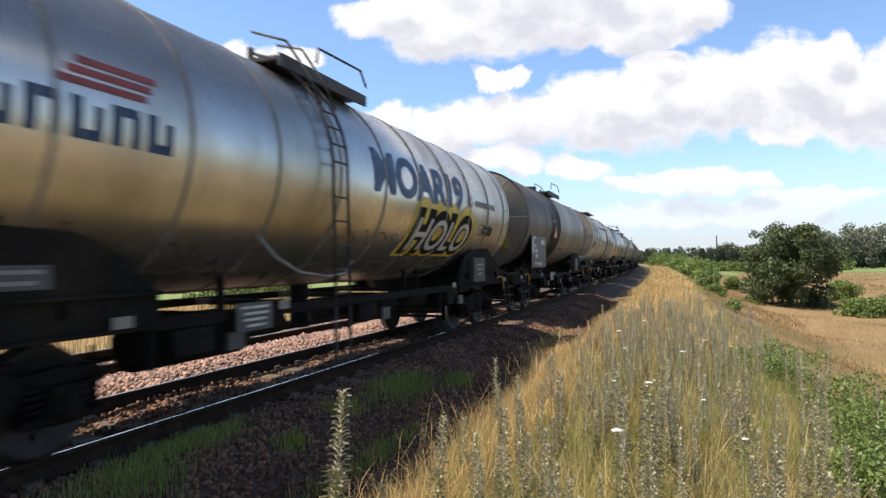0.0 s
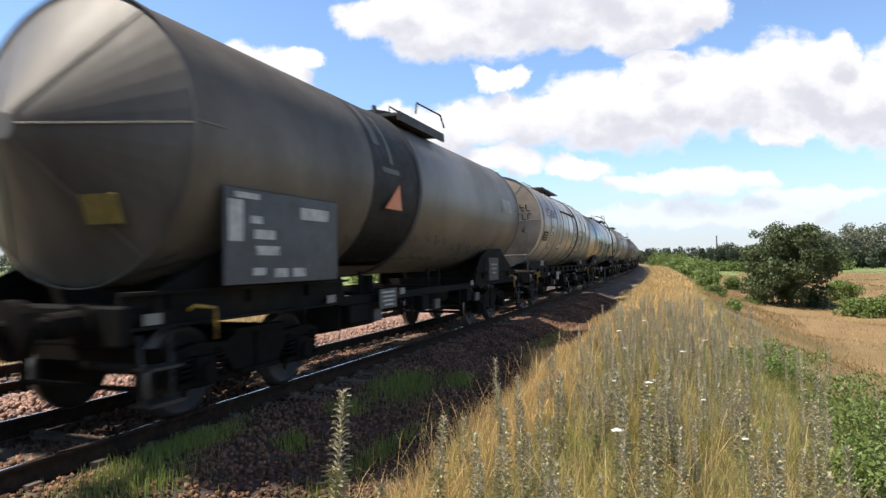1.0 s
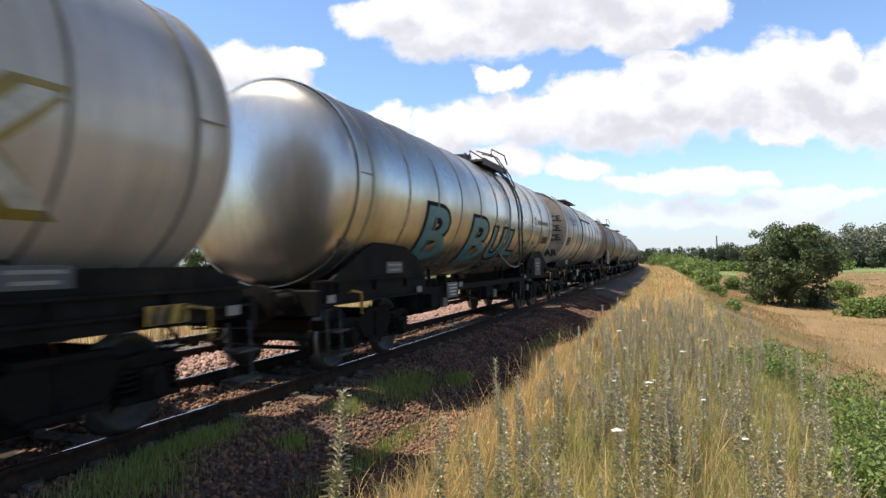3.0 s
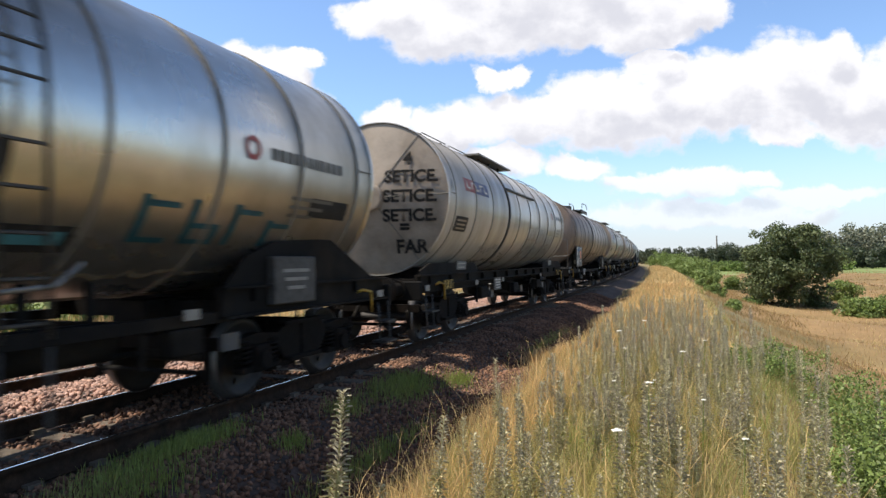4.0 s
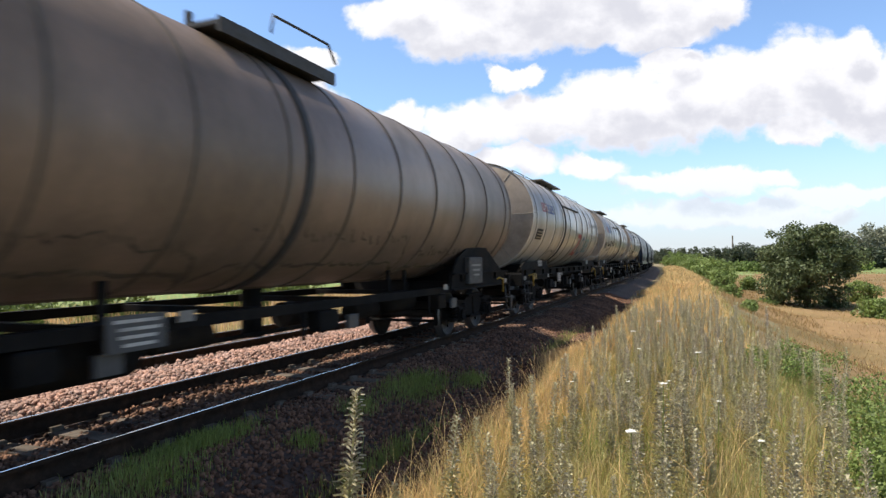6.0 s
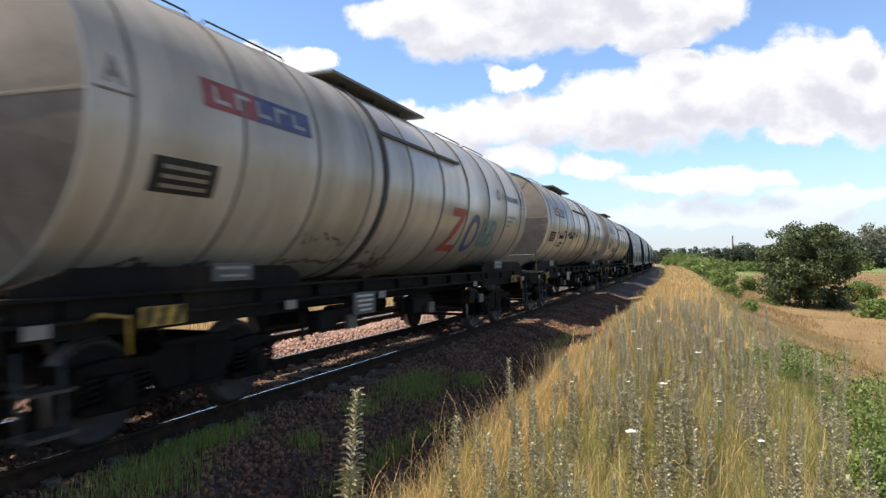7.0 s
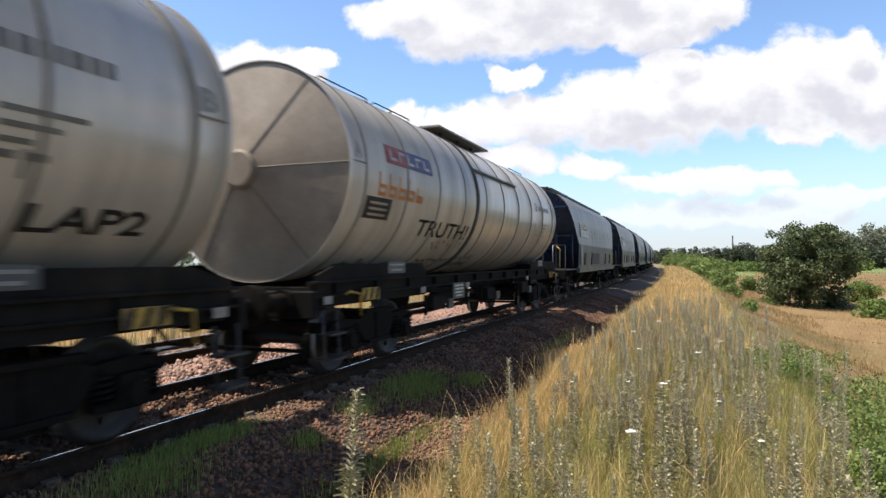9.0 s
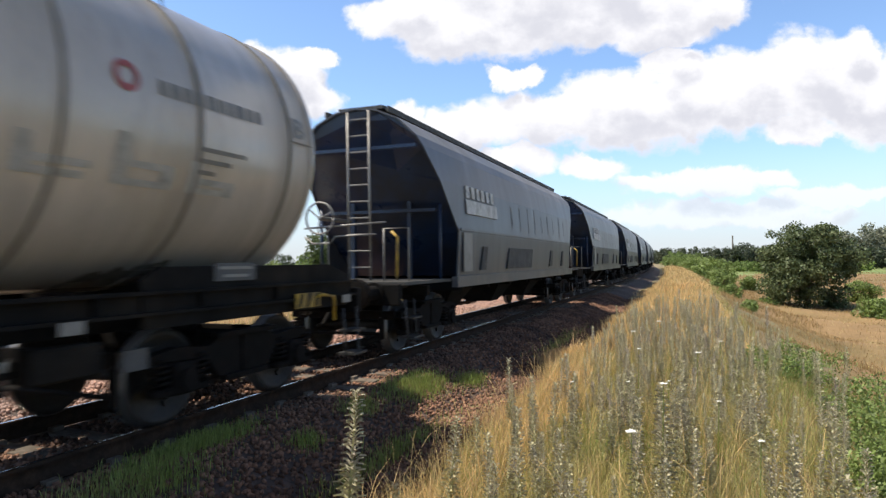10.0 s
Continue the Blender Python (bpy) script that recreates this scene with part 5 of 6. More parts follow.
curved_text("end_mark", w5, "A", 0.30, 0.2, r5, z5, b5 - 0.35, 5, M_GREYLETTER, "black letter", bold=0.01)
# brown tank: board with hazard signs, round cover
bm = bmesh.new()
box(bm, 1.46, -6.05, 1.70, 0.03, 1.75, 0.88, bevel=0.008)
nb = part("notice_board", bm, M_PLATE, w6, "dark grey board with hazard signs")
for y, z, a, b, m in ((-6.55, 1.86, 0.22, 0.2, M_LETTER), (-6.62, 1.42, 0.24, 0.2, M_LETTER), (-6.3, 1.5, 0.24, 0.28, M_LETTER), (-6.1, 2.02, 0.2, 0.18, M_SIGNBLUE), (-5.55, 1.78, 0.3, 0.34, M_SIGNORANGE), (-5.85, 1.8, 0.14, 0.16, M_LETTER), (-5.5, 2.05, 0.4, 0.05, M_LETTER), (-5.9, 1.62, 0.3, 0.06, M_LETTER), (-5.6, 1.5, 0.5, 0.05, M_LETTER), (-6.5, 2.06, 0.26, 0.1, M_LETTER)):
    bm = bmesh.new()
    box(bm, 1.48, y - 0.1, z, 0.008, a, b)
    part("hazard_sign", bm, m, nb)
bm = bmesh.new()
lathe(bm, [(a6 - 0.30, 0.30), (a6 - 0.50, 0.30), (a6 - 0.53, 0.25), (a6 - 0.50, 0.2), (a6 - 0.48, 0)], z6 + 0.05, 28, False)
part("round_cover", bm, M_BROWN, w6)
bm = bmesh.new()
box(bm, 0, a6 - 0.55, z6 + 0.05, 0.16, 0.02, 0.28)
part("end_plate", bm, M_LETTER, w6, "small white plate")
# white tanks at the rear
for w, a, b, r, zc in ((w7, a7, b7, r7, z7), (w8, a8, b8, r8, z8), (w9, a9, b9, r9, z9)):
    shift = -0.5 if w is w9 else 0.0
    name_board(w, -5.4 + shift, 7, r, zc)
    dark_panel(w, -5.95 + shift, -25, r, zc)
    curved_text("end_mark", w, "A", 0.30, 0.2, r, zc, a + 0.12, 5, M_GREYLETTER, "black letter", bold=0.01)
    curved_text("end_mark", w, "B", 0.30, 0.2, r, zc, b - 0.35, 5, M_GREYLETTER, "black letter", bold=0.01)
    pale_writing(w, 3.8 + shift, 5, r, zc, M_GREYLETTER, 1.75)
painted(w7, "Z", 1.05, -44, r7, z7, 0.85, 1.25, M_REDINK, None)
painted(w7, "O", 2.15, -44, r7, z7, 0.68, 1.15, M_INKBLUE, None)
painted(w7, "BB", 3.0, -38, r7, z7, 1.05, 0.88, M_TEAL, None)
scrawl(w8, -4.5, -3.2, -20, -8, r8, z8, M_BLACK, 5, 5)
scrawl(w8, -4.4, -3.6, -31, -24, r8, z8, M_BLACK, 3, 6)
scrawl(w8, -2.6, -1.5, -18, -8, r8, z8, M_BLACK, 5, 7)
for y in (-4.9, -3.0, -2.75, -1.3):
    curved_patch("cross_mark", w8, r8, z8, y, y + 0.2, -14, -11.5, M_BLACK)
    curved_patch("cross_mark", w8, r8, z8, y + 0.075, y + 0.125, -17, -9, M_BLACK, proud=0.008)
scrawl(w8, 3.0, 5.2, -26, -18, r8, z8, M_GREYLETTER, 9, 8)
curved_text("graffiti_word", w8, "LAP2", 0.34, 1.1, r8, z8, 5.1, -42, M_BLACK, "black sprayed word", bold=0.008)
scrawl(w9, -6.15, -4.5, -12, 1, r9, z9, M_ORANGE, 5, 15, "orange_scrawl")
curved_text("graffiti_word", w9, "TRUTH!", 0.42, 2.5, r9, z9, -4.5, -33, M_BLACK, "black sprayed word", bold=0.006)
scrawl(w9, 2.6, 5.0, -24, -8, r9, z9, M_CHALK, 3, 17)


# plants
def blades(name, s, o, height, width, material, label, category="grass", lean=0.35, head=False):
    """Grass blades: each a bent strip of two quads and a tip."""
    n = len(s)
    z = np.where(o < 2.6, np.maximum(ground_height(s, o), bed_height(s, o)), ground_height(s, o))
    base = track_xyz(s, o, z - 0.02)
    a = rng.uniform(0, 2 * np.pi, n)
    side = np.stack([np.cos(a), np.sin(a), 0 * a], -1) * (width * rng.uniform(0.6, 1.3, n))[:, None]
    b = rng.uniform(0, 2 * np.pi, n)
    ln = lean * height * rng.uniform(0.1, 1.0, n)
    bend = np.stack([np.cos(b) * ln, np.sin(b) * ln, 0 * b], -1)
    up = np.stack([0 * a, 0 * a, height], -1)
    p1, p2, p3 = base + up * 0.45 + bend * 0.2, base + up * 0.8 + bend * 0.55, base + up + bend
    wide = 1.5 if head else 0.75
    v = np.stack([base - side * 0.5, base + side * 0.5, p1 + side * 0.45, p1 - side * 0.45, p2 + side * 0.4 * wide, p2 - side * 0.4 * wide, p3], 1)
    f4 = np.array([[0, 1, 2, 3], [3, 2, 4, 5], [5, 4, 6, 6]])
    idx = 7 * np.arange(n)[:, None, None]
    tri = np.concatenate([(f4[None, :, [0, 1, 2]] + idx).reshape(-1, 3), (f4[None, :2, [0, 2, 3]] + idx).reshape(-1, 3)])
    order = np.argsort(np.repeat(np.arange(n), 3).tolist() + np.repeat(np.arange(n), 2).tolist(), kind="stable")
    ob = new(name, quick_mesh(name, v.reshape(-1, 3), tri[order], material))
    return tagged(ob, label, category, kind="stuff")


def sow(n, s0, s1, o0, o1, clump=0.0, power=1.0, seed=1):
    """Places in a stretch of the verge, thinner with distance, gathered in clumps."""
    r = np.random.default_rng(seed)
    s = s0 + (s1 - s0) * r.random(n) ** power
    o = r.uniform(o0, o1, n)
    if clump:
        k = bumps(s, o, clump, seed + 40)
        keep = k > r.uniform(-1.3, 1.1, n)
        s, o = s[keep], o[keep]
    return s, o


def near_track(s, o, r):
    """Keeps the strip's ragged left edge."""
    return o > 3.12 + 0.35 * bumps(s, o * 0, 2.6, 77) + r.random(len(s)) * 0.5


r_ = np.random.default_rng(5)
for n, s0, s1, hgt, wid, pw in ((90000, 1.6, 14, 0.38, 0.0036, 1.0), (36000, 12, 40, 0.42, 0.010, 1.3), (26000, 36, 150, 0.45, 0.028, 1.4)):
    near = s0 < 5
    s, o = sow(int(n * (0.6 if near else 1.3)), s0, s1, 2.5, 4.2 if near else 6.5, 1.6, pw, 11)
    k = near_track(s, o, r_)
    s, o = s[k], o[k]
    blades("dry_grass", s, o, hgt * r_.uniform(0.4, 1.4, len(s)) * np.interp(o, [3.1, 4.0, 5.8, 6.5], [0.6, 1.0, 1.0, 0.6]), wid, M_STRAW, "tall straw-coloured dry grass along the verge", lean=0.6, head=True)
    s, o = sow(int(n * (1.1 if near else 0.45)), s0, s1, 3.5, 6.9, 1.9, pw, 12)
    blades("half_dry_grass", s, o, hgt * 0.9 * r_.uniform(0.4, 1.35, len(s)) * np.interp(o, [5.8, 6.9], [1.0, 0.45]), wid, M_MIXGRASS, "half-dry olive grass on the verge", lean=0.65)
    s, o = sow(int(n * (0.5 if near else 0.12)), s0, s1, 3.6, 8.5 if near else 6.9, 2.4, pw, 13)
    blades("green_grass", s, o, hgt * 0.8 * r_.uniform(0.4, 1.3, len(s)) * np.interp(o, [5.8, 7.2], [1.0, 0.5]), wid * 1.3, M_GRASS, "green grass among the weeds", lean=0.65)
    s, o = sow(n // 2, s0, s1, 5.2, 11.5, 2.0, pw, 14)
    blades("dry_grass", s, o, hgt * 0.42 * r_.uniform(0.4, 1.4, len(s)), wid * 1.3, M_FIELDGRASS, "short tan dry grass on the bank", lean=0.8)
    if near:
        s, o = sow(3500, s0, s1, 3.3, 6.4, 1.5, pw, 33)
        blades("dry_stalks", s, o, 0.62 * r_.uniform(0.6, 1.3, len(s)), 0.003, M_STRAW, "thin bleached grass stalks among the weeds", lean=0.9, head=True)
s, o = sow(26000, -9.0, 1.8, 2.6, 8.6, 1.8, 1.0, 31)
blades("half_dry_grass", s, o, 0.2 * r_.uniform(0.4, 1.3, len(s)), 0.007, M_MIXGRASS, "short trodden grass on the verge")
s, o = sow(16000, -9.0, 1.8, 2.6, 10.5, 1.8, 1.0, 32)
blades("dry_grass", s, o, 0.24 * r_.uniform(0.4, 1.3, len(s)), 0.006, M_STRAW, "short dry grass on the verge", head=True)
# green tufts at the ballast's edge
for cs, co, rs, ro, n in ((4.9, 1.15, 0.7, 0.3, 2600), (8.5, 1.85, 0.9, 0.35, 2600), (7.0, 1.75, 0.35, 0.2, 700), (5.6, 1.9, 0.25, 0.15, 350), (3.9, 1.5, 0.6, 0.4, 1500), (6.0, 2.6, 1.6, 0.2, 1200), (9.9, 2.2, 0.6, 0.2, 700), (16, 2.5, 3.0, 0.2, 900)):
    s, o = cs + rs * r_.normal(size=n) * 0.5, co + ro * r_.normal(size=n) * 0.5
    k = o > 0.95
    s, o = s[k], o[k]
    blades("grass_tuft", s, o, 0.13 * r_.uniform(0.4, 1.3, len(s)), 0.007, M_GRASS, "low green grass tuft on the ballast shoulder")
# dry field
s, o = sow(90000, 9, 75, 9.5, 48, 6.0, 1.3, 15)
blades("field_grass", s, o, 0.17 * r_.uniform(0.5, 1.3, len(s)), 0.014, M_FIELDGRASS, "dry tan field grass", lean=0.9)
s, o = sow(30000, 9, 75, 9.5, 48, 9.0, 1.2, 18)
blades("field_grass", s, o, 0.15 * r_.uniform(0.5, 1.3, len(s)), 0.014, M_MIXGRASS, "olive field grass", lean=0.9)
s, o = sow(30000, 70, 180, 9.5, 70, 9.0, 1.2, 16)
blades("field_grass", s, o, 0.22 * r_.uniform(0.5, 1.3, len(s)), 0.08, M_FIELDGRASS, "dry tan field grass", lean=0.6)
s, o = sow(16000, 2, 60, -22, -7.2, 4.0, 1.2, 17)
blades("far_verge_grass", s, o, 0.5 * r_.uniform(0.5, 1.3, len(s)), 0.03, M_STRAW, "dry grass beyond the second track")
s, o = sow(7000, 2, 40, -7.4, -5.4, 2.0, 1.2, 19)
blades("far_verge_grass", s, o, 0.35 * r_.uniform(0.5, 1.3, len(s)), 0.02, M_MIXGRASS, "weeds beside the second track")


def leaf_cloud(centres, radii, n, size, rnd, flat=1.0):
    """Leaf quads through a set of clumps: verts and faces."""
    k = rnd.choice(len(centres), n, p=radii ** 2 / np.sum(radii ** 2))
    d = rnd.normal(size=(n, 3))
    d /= np.linalg.norm(d, axis=1)[:, None]
    rad = radii[k] * (0.55 + 0.5 * rnd.random(n))
    c = centres[k] + d * rad[:, None] * np.array([1, 1, flat])
    nrm = d + rnd.normal(size=(n, 3)) * 0.7
    nrm /= np.linalg.norm(nrm, axis=1)[:, None]
    t = np.cross(nrm, rnd.normal(size=(n, 3)))
    t /= np.linalg.norm(t, axis=1)[:, None]
    b = np.cross(nrm, t)
    sz = size * rnd.uniform(0.6, 1.3, n)[:, None]
    v = np.stack([c - t * sz, c + b * sz * 0.55, c + t * sz, c - b * sz * 0.55], 1).reshape(-1, 3)
    return v, np.arange(4 * n).reshape(-1, 4)


def crown_clumps(width, height, base, count, rnd, clump):
    """Clump centres spread in an uneven dome, foot at z = base."""
    c = []
    while len(c) < count:
        p = rnd.uniform(-1, 1, 3)
        q = np.array([p[0], p[1], p[2] * 0.5 + 0.5])
        if q[0] ** 2 + q[1] ** 2 + (1.15 * (q[2] - 0.42)) ** 2 < 0.8 * rnd.uniform(0.6, 1.15):
            c.append([q[0] * width / 2, q[1] * width / 2, base + q[2] * (height - base)])
    return np.array(c), clump * rnd.uniform(0.6, 1.25, count)


def tree(name, label, category, x, y, z, height, width, leaves, leaf, material, seed, base=0.15, clumps=60, clump=0.9, limbs=7, trunk=0.16):
    rnd = np.random.default_rng(seed)
    t = new(name)
    t.location = (x, y, z)
    tagged(t, label, category)
    cs, rs = crown_clumps(width, height - clump * 0.5, base * height, clumps, rnd, clump)
    bm = bmesh.new()
    fork = Vector((0.1, 0, height * 0.28))
    rod(bm, (0, 0, -0.15), fork, trunk, 10, trunk * 0.7)
    for i in rnd.choice(len(cs), limbs, replace=False):
        tip = Vector(cs[i])
        mid = fork.lerp(tip, 0.5) + Vector(rnd.normal(size=3) * 0.12)
        rod(bm, fork, mid, trunk * 0.5, 7, trunk * 0.32)
        rod(bm, mid, tip, trunk * 0.32, 6, trunk * 0.1)
    part("trunk", bm, M_BARK, t)
    v, f = leaf_cloud(cs, rs, leaves, leaf, rnd, 0.8)
    part("crown", quick_mesh("crown", v, f, material), None, t)
    return t


def place(pixel_angle, dist):
    """A point at an angle right of straight ahead along the line."""
    a = radians(pixel_angle)
    return dist * math.sin(a), dist * math.cos(a)


def tz(x, y):
    s = math.atan2(y, x + D + RADIUS) * RADIUS
    o = math.hypot(x + D + RADIUS, y) - RADIUS
    return float(ground_height(np.array(s), np.array(o)))


x, y = place(7.75, 55)
tree("oak_bush", "broad dark green oak bush with foliage to the ground", "tree", x, y, tz(x, y), 6.3, 7.4, 34000, 0.105, M_OAK, 3, 0.02, 150, 0.75, 14, 0.22)
for i, (ang, dist, hh, ww) in enumerate(((12.6, 47, 1.0, 3.0), (13.8, 47, 1.2, 3.6), (15.4, 48, 1.3, 3.6), (11.3, 64, 2.0, 2.4), (3.7, 80, 1.5, 2.2), (4.9, 53, 0.5, 1.8))):
    x, y = place(ang, dist)
    tree("field_shrub", "low green shrub in the dry field", "shrub", x, y, tz(x, y), hh, ww, 4200, 0.09, M_SHRUB, 20 + i, 0.02, 34, 0.5, 5, 0.06)
# shrubs on the bank ahead
for i, (s, o, hh, ww) in enumerate(((86, 8.6, 2.6, 4.5), (95, 9.6, 3.2, 5.5), (104, 8.4, 3.0, 5.0), (114, 10, 3.6, 6.0), (126, 8.2, 3.2, 5.5), (140, 8.5, 3.6, 6.5), (156, 7.5, 3.8, 7.0), (176, 6.5, 4.0, 8.0), (78, 9.4, 1.8, 3.2))):
    p = on_track(s, o)
    tree("bank_shrub", "bright green shrub on the embankment", "shrub", p.x, p.y, tz(p.x, p.y), hh, ww, 3600, 0.13, M_SHRUB, 40 + i, 0.02, 40, 0.75, 5, 0.07)
for i, (s, o, hh, ww) in enumerate(((44, 7.9, 0.9, 1.3), (52, 7.6, 0.8, 1.2), (60, 8.2, 1.2, 1.8), (33, 8.0, 0.6, 1.0))):
    p = on_track(s, o)
    tree("bank_shrub", "small green shrub on the grassy bank", "shrub", p.x, p.y, tz(p.x, p.y), hh, ww, 1500, 0.07, M_SHRUB, 60 + i, 0.02, 20, 0.25, 3, 0.03)
# brambles close by on the bank
for i, (x, y, hh, ww) in enumerate(((1.65, 7.4, 0.75, 1.15), (1.35, 5.9, 0.5, 0.65), (2.0, 9.2, 0.9, 1.2), (1.0, 10.6, 0.55, 0.9), (1.6, 12.5, 0.7, 1.4), (2.5, 7.4, 0.85, 1.3))):
    tree("bramble_shrub", "green leafy bramble on the bank", "shrub", x, y, tz(x, y), hh, ww, 3600, 0.021, M_SHRUB, 70 + i, 0.02, 26, 0.22, 4, 0.02)
# bushes and trees beyond the second track
for i, (s, o, hh, ww) in enumerate(((14, -15, 2.2, 3.6), (20, -17, 2.6, 4.2), (27, -16, 2.0, 3.6), (35, -18, 2.8, 4.5), (46, -17, 2.6, 4.5), (60, -18, 3.0, 5.0), (9, -14, 1.6, 3.0))):
    p = on_track(s, o)
    tree("far_side_shrub", "sunlit yellow-green shrub beyond the tracks", "shrub", p.x, p.y, tz(p.x, p.y), hh, ww, 3600, 0.1, M_SHRUB, 80 + i, 0.02, 34, 0.6, 5, 0.06)
for i, (s, o, hh, ww) in enumerate(((16, -46, 8, 7), (30, -50, 9, 8), (48, -54, 8, 8), (70, -52, 9, 9), (95, -50, 8, 9), (22, -62, 9, 8))):
    p = on_track(s, o)
    tree("far_side_tree", "green tree beyond the railway", "tree", p.x, p.y, tz(p.x, p.y), hh, ww, 5000, 0.22, M_OAK, 100 + i, 0.1, 50, 1.1, 7, 0.18)


def belt(name, label, a0, a1, dist, depth, hh, n, leaf, leaves, material, seed, pale=False):
    """A far belt of trees as one object."""
    rnd = np.random.default_rng(seed)
    vs, fs_, off = [], [], 0
    for i in range(n):
        ang = a0 + (a1 - a0) * (i + rnd.uniform(-0.4, 0.4)) / n
        d = dist + depth * rnd.random()
        x, y = place(ang, d)
        k = hh * rnd.uniform(0.7, 1.2)
        cs, rs = crown_clumps(k * (0.55 if pale else 0.95), k, 0.12 * k, 26, rnd, k * 0.15)
        v, f = leaf_cloud(cs, rs, leaves, leaf, rnd, 1.0)
        vs.append(v + np.array([x, y, -2.1]))
        fs_.append(f + off)
        off += len(v)
        # trunk as a thin four-sided pole
        w = 0.02 * k
        tv = np.array([[x + sx * w, y + sy * w, -2.2 + zz] for zz in (0, k * 0.8) for sx, sy in ((-1, -1), (1, -1), (1, 1), (-1, 1))])
        vs.append(tv)
        fs_.append(np.array([[0, 1, 5, 4], [1, 2, 6, 5], [2, 3, 7, 6], [3, 0, 4, 7]]) + off)
        off += 8
    ob = new(name, quick_mesh(name, np.concatenate(vs), np.concatenate(fs_), material))
    return tagged(ob, label, "woodland", kind="stuff")


belt("far_trees", "dark distant tree belt on the horizon", -4.5, 5.6, 430, 60, 9.5, 46, 0.55, 700, M_FARLEAF, 5)
belt("far_trees", "taller dark trees on the horizon", 1.6, 6.6, 330, 40, 9.5, 16, 0.5, 900, M_FARLEAF, 6)
belt("far_trees", "tall wood with pale poplars behind the field", 8.2, 15.5, 260, 50, 12.5, 30, 0.5, 1100, M_PALELEAF, 7, True)
belt("far_trees", "dark undergrowth before the tall wood", 7.0, 17.5, 235, 30, 7.0, 34, 0.45, 800, M_FARLEAF, 8)
belt("far_trees", "dark distant tree belt beyond the railway", -75, -8, 420, 80, 10, 90, 0.6, 400, M_FARLEAF, 9)
belt("far_hedge", "green hedge across the meadow", 0.5, 12, 190, 12, 2.6, 60, 0.3, 260, M_SHRUB, 10)
# factory chimney on the horizon
x, y = place(2.55, 1000)
ch = new("factory_chimney")
ch.location = (x, y, -3)
tagged(ch, "slim dark factory chimney on the horizon", "chimney")
bm = bmesh.new()
rod(bm, (0, 0, 0), (0, 0, 36), 1.25, 14, 0.95)
part("shaft", bm, M_CHIMNEY, ch)
bm = bmesh.new()
rod(bm, (0, 0, 36), (0, 0, 37), 1.1, 14, 1.1)
part("rim", bm, M_CHIMNEY, ch)


# viper's bugloss: grey-green spikes with faded blooms
def bugloss(h, rnd):
    """Meshes of one plant: stem, leaves and flower spike."""
    bm = bmesh.new()
    lean = rnd.normal(size=2) * 0.05
    tip = Vector((lean[0] * h, lean[1] * h, h))
    rod(bm, (0, 0, 0), tip * 0.55, 0.006, 5, 0.005)
    rod(bm, tip * 0.55, tip, 0.005, 5, 0.002)
    stem = bpy.data.meshes.new("stem")
    bm.to_mesh(stem)
    bm.free()
    stem.materials.append(M_ECHIUM)

    def fins(count, lo, hi, length, width, rise, curl):
        vs, fs2 = [], []
        for i in range(count):
            k = lo + (hi - lo) * (i + rnd.random() * 0.6) / count
            p = np.array(tip) * k
            a = i * 2.4 + rnd.uniform(-0.4, 0.4)
            d = np.array([math.cos(a), math.sin(a), 0.0])
            s_ = np.array([-d[1], d[0], 0.0])
            ln = length * rnd.uniform(0.7, 1.25) * (1 - 0.55 * (k - lo) / (hi - lo))
            pts = [p, p + d * ln * 0.5 + np.array([0, 0, rise * ln * 0.6]), p + d * ln * (1 - curl * 0.2) + np.array([0, 0, rise * ln * (1 - curl)])]
            w = width * rnd.uniform(0.7, 1.2)
            b = len(vs)
            vs += [pts[0] - s_ * w * 0.4, pts[0] + s_ * w * 0.4, pts[1] + s_ * w, pts[1] - s_ * w, pts[2] + s_ * w * 0.5, pts[2] - s_ * w * 0.5,
                   pts[1] + np.array([0, 0, w * 1.1]), pts[2] + np.array([0, 0, w * 0.9])]
            fs2 += [(b, b + 1, b + 2, b + 3), (b + 3, b + 2, b + 4, b + 5), (b + 3, b + 6, b + 7, b + 5), (b + 2, b + 6, b + 7, b + 4)]
        return np.array(vs), np.array(fs2)
    v, f = fins(int(70 * h) + 20, 0.03, 0.6, 0.10, 0.005, 0.9, 0.5)
    leaves_ = quick_mesh("leaves", v, f, M_ECHIUM)
    v, f = fins(int(105 * h) + 30, 0.34, 1.0, 0.066, 0.0070, 0.9, 0.4)
    spike = quick_mesh("flower_spike", v, f, M_BLOOM)
    return stem, leaves_, spike


VARIANTS = [bugloss(hh, np.random.default_rng(200 + i)) for i, hh in enumerate((1.0, 0.85, 0.95, 0.75, 1.1, 0.65))]


def plant_bugloss(x, y, k, size, turn, wide=1.0):
    p = new("bugloss_plant")
    tagged(p, "grey-green bugloss spike with faded violet blooms", "wild flower", "bugloss on the verge")
    for nm, me in zip(("stem", "leaves", "flower_spike"), VARIANTS[k]):
        part(nm, me, None, p)
    p.matrix_basis = pose(x, y, tz(x, y) - 0.02, 0, 0, turn) @ Matrix.Diagonal((size * wide, size * wide, size, 1))


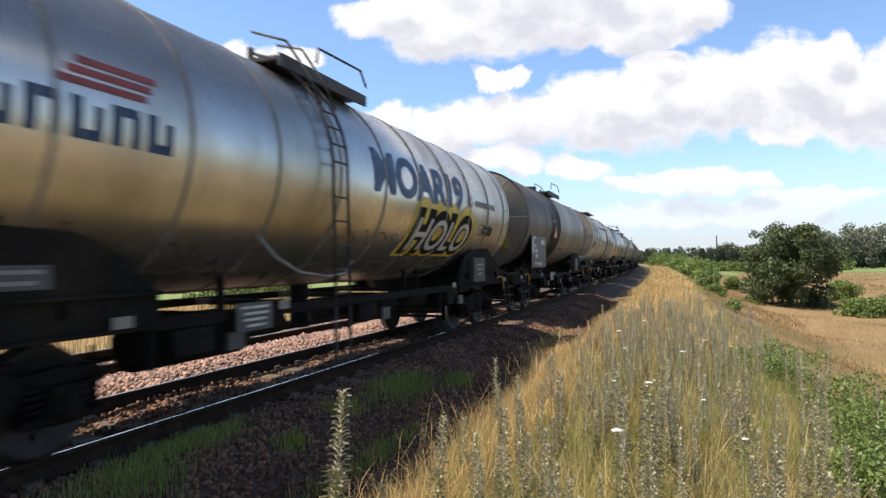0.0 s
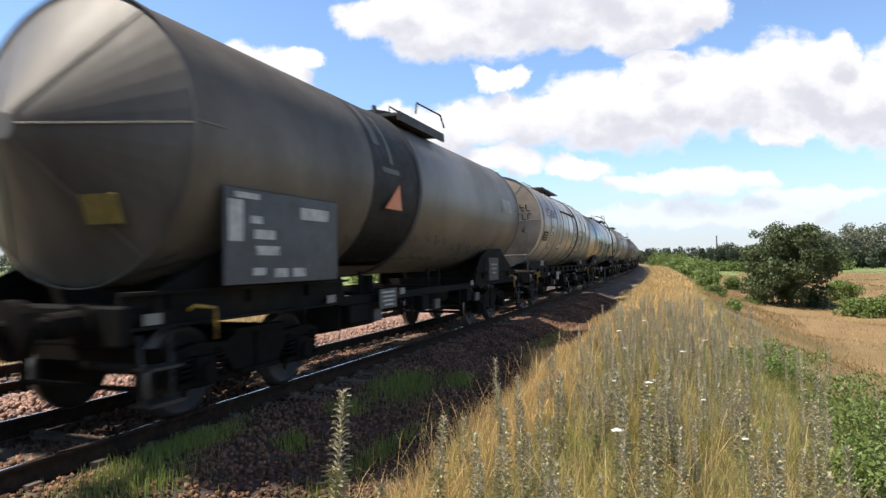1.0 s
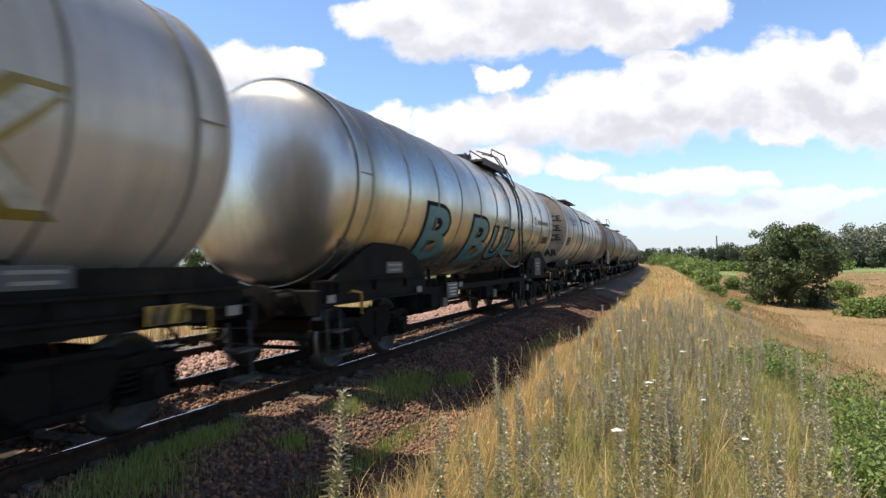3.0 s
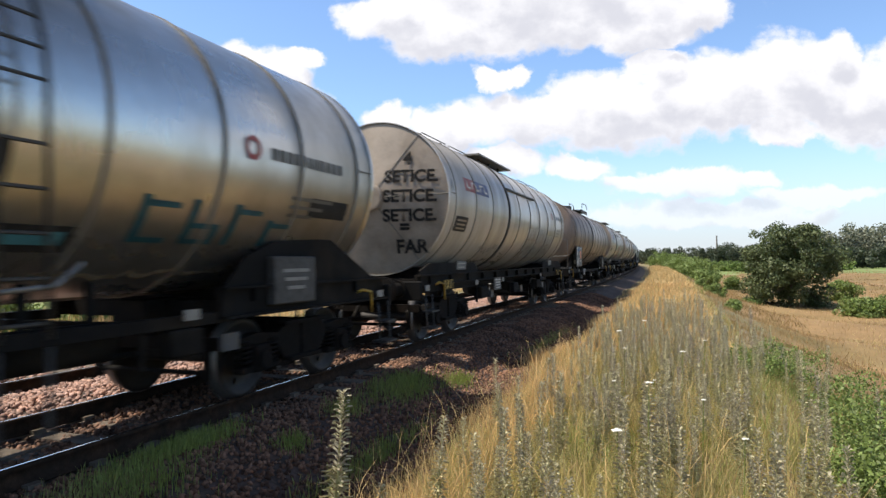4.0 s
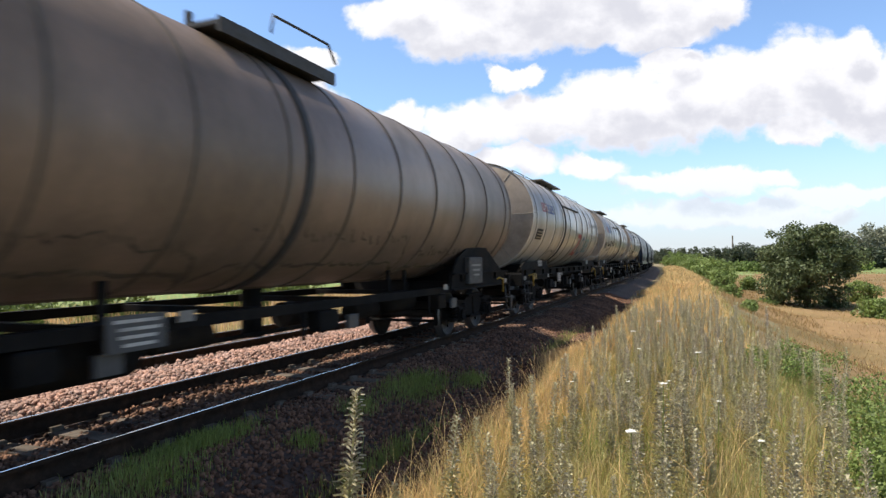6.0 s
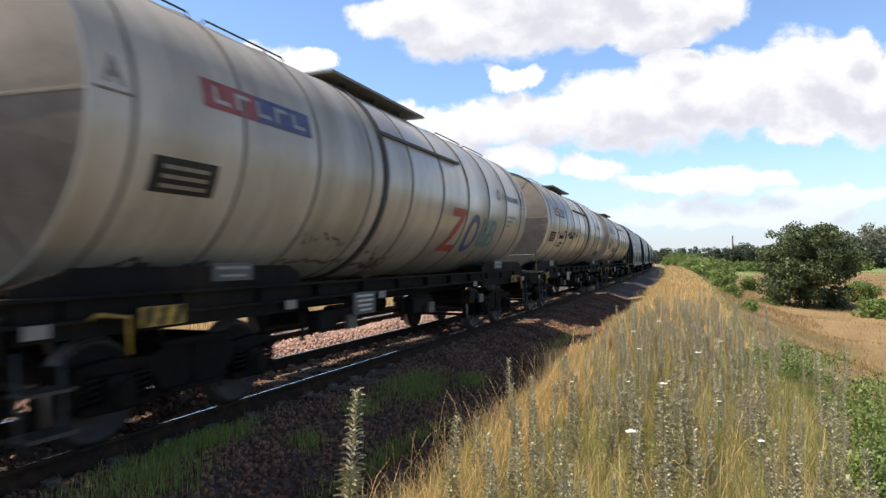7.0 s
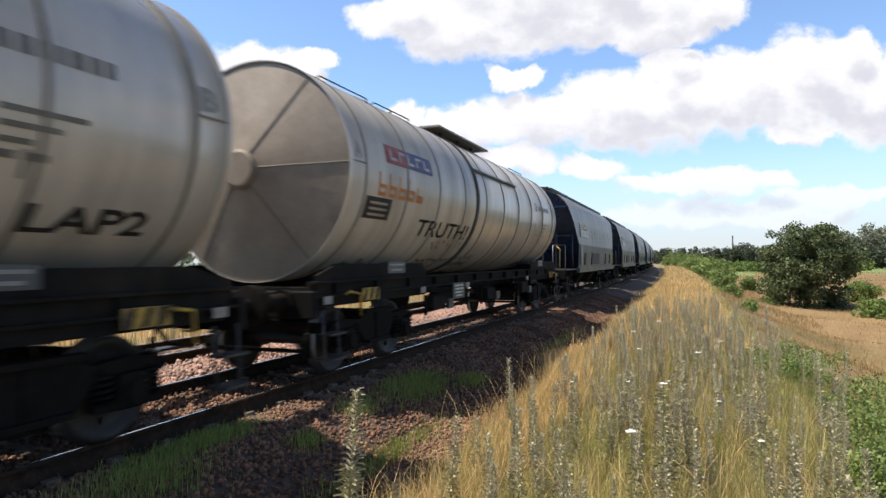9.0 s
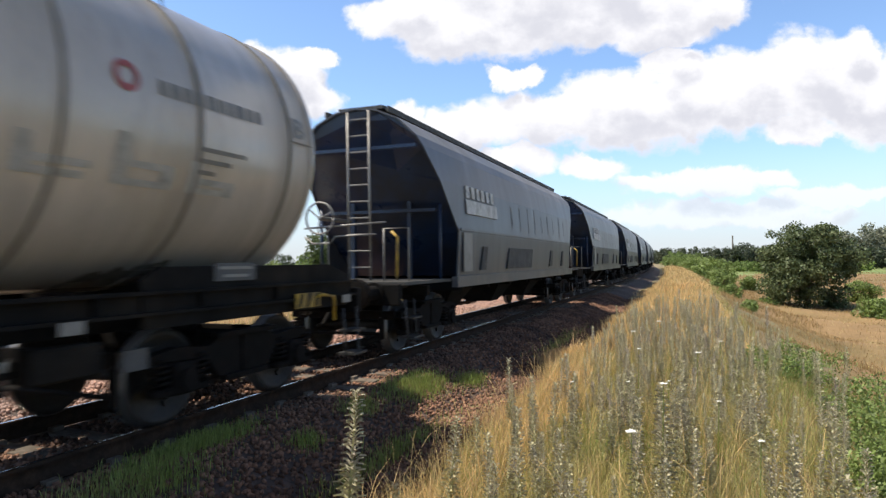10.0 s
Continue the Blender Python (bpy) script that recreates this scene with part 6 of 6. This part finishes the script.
plant_bugloss(-2.02, 3.42, 4, 1.10, 20, 1.5)
plant_bugloss(-1.60, 4.02, 2, 0.94, 80, 1.3)
plant_bugloss(-1.72, 3.62, 5, 0.92, 140)
plant_bugloss(-0.22, 4.55, 0, 1.0, 200, 1.5)
prnd = random.Random(9)
count = 0
while count < 285:
    s, o = 2.6 + 14.5 * prnd.random() ** 1.15, prnd.gauss(5.2, 1.0)
    p = on_track(s, o)
    lim = 3.75 + 0.02 * s
    if not lim < o < 7.6 or math.hypot(p.x, p.y) < 2.9 or (s < 4 and o < 4.5):
        continue
    plant_bugloss(p.x, p.y, prnd.randrange(6), prnd.uniform(0.62, 1.0) * (0.85 if o > 6.4 else 1.0), prnd.uniform(0, 360))
    count += 1


# the thicker growth farther along, joined
vs, fs_, off = [], [], 0
for i in range(230):
    s, o = 6.0 + 14 * prnd.random(), prnd.gauss(5.1, 0.8)
    if not 3.9 < o < 6.7:
        continue
    me = VARIANTS[prnd.randrange(6)][2]
    v = np.empty(len(me.vertices) * 3, dtype=np.float32)
    me.vertices.foreach_get("co", v)
    f = np.empty(len(me.loops), dtype=np.int32)
    me.loops.foreach_get("vertex_index", f)
    a, k = prnd.uniform(0, 6.28), prnd.uniform(0.6, 0.95)
    v = v.reshape(-1, 3) * k
    v = np.stack([v[:, 0] * math.cos(a) - v[:, 1] * math.sin(a), v[:, 0] * math.sin(a) + v[:, 1] * math.cos(a), v[:, 2]], -1)
    p = on_track(s, o)
    vs.append(v + np.array([p.x, p.y, tz(p.x, p.y) - 0.02]))
    fs_.append(f.reshape(-1, 4) + off)
    off += len(v)
tagged(new("bugloss_growth", quick_mesh("bugloss_growth", np.concatenate(vs), np.concatenate(fs_), M_BLOOM)), "dense grey-green bugloss spikes along the verge", "wild flower", kind="stuff")


# white umbels and daisies
def umbel(x, y, h, size):
    p = new("white_flower")
    tagged(p, "white wild carrot flower on a thin stem", "wild flower", "white flowers on the verge")
    bm = bmesh.new()
    rod(bm, (0, 0, 0), (0.02, 0, h), 0.003, 5)
    part("stem", bm, M_GRASS, p)
    bm = bmesh.new()
    for i in range(9):
        a = i * 2.4
        rr = size * 0.5 * math.sqrt(i / 9)
        bmesh.ops.create_icosphere(bm, subdivisions=1, radius=size * 0.2, matrix=Matrix.Translation((0.02 + rr * math.cos(a), rr * math.sin(a), h)) @ Matrix.Diagonal((1, 1, 0.4, 1)))
    part("flower_head", bm, M_DAISY, p)
    p.location = (x, y, tz(x, y))


for x, y, h, sz in ((-0.42, 4.1, 0.78, 0.075), (-0.25, 4.5, 1.0, 0.05), (0.3, 4.2, 0.72, 0.04), (-0.6, 5.8, 0.8, 0.05), (-0.05, 7.2, 0.85, 0.06), (-0.9, 9.5, 0.85, 0.07), (-0.6, 10.3, 0.9, 0.07), (0.2, 8.4, 0.8, 0.05), (-1.2, 6.4, 0.7, 0.04), (0.1, 5.2, 0.75, 0.035), (-0.3, 6.4, 0.7, 0.035), (-0.7, 8.0, 0.8, 0.05)):
    umbel(x, y, h, sz)


def motions():
    for w, s0 in WAGONS:
        rows = []
        for k in range(0, 21):
            t = k * 0.5
            s = s0 - SPEED * t
            rows.append((t, Matrix.Translation(on_track(s)) @ pose(0, 0, 0, 0, 0, math.degrees(s / RADIUS))))
        walk(w, rows)
    turn_per_frame = math.degrees(SPEED / FPS / 0.46)
    for w in WHEELSETS:
        y = w.location.y
        walk(w, [(f / FPS, pose(0, y, 0.46, turn_per_frame * f, 0, 0)) for f in range(0, 301)])


motions()
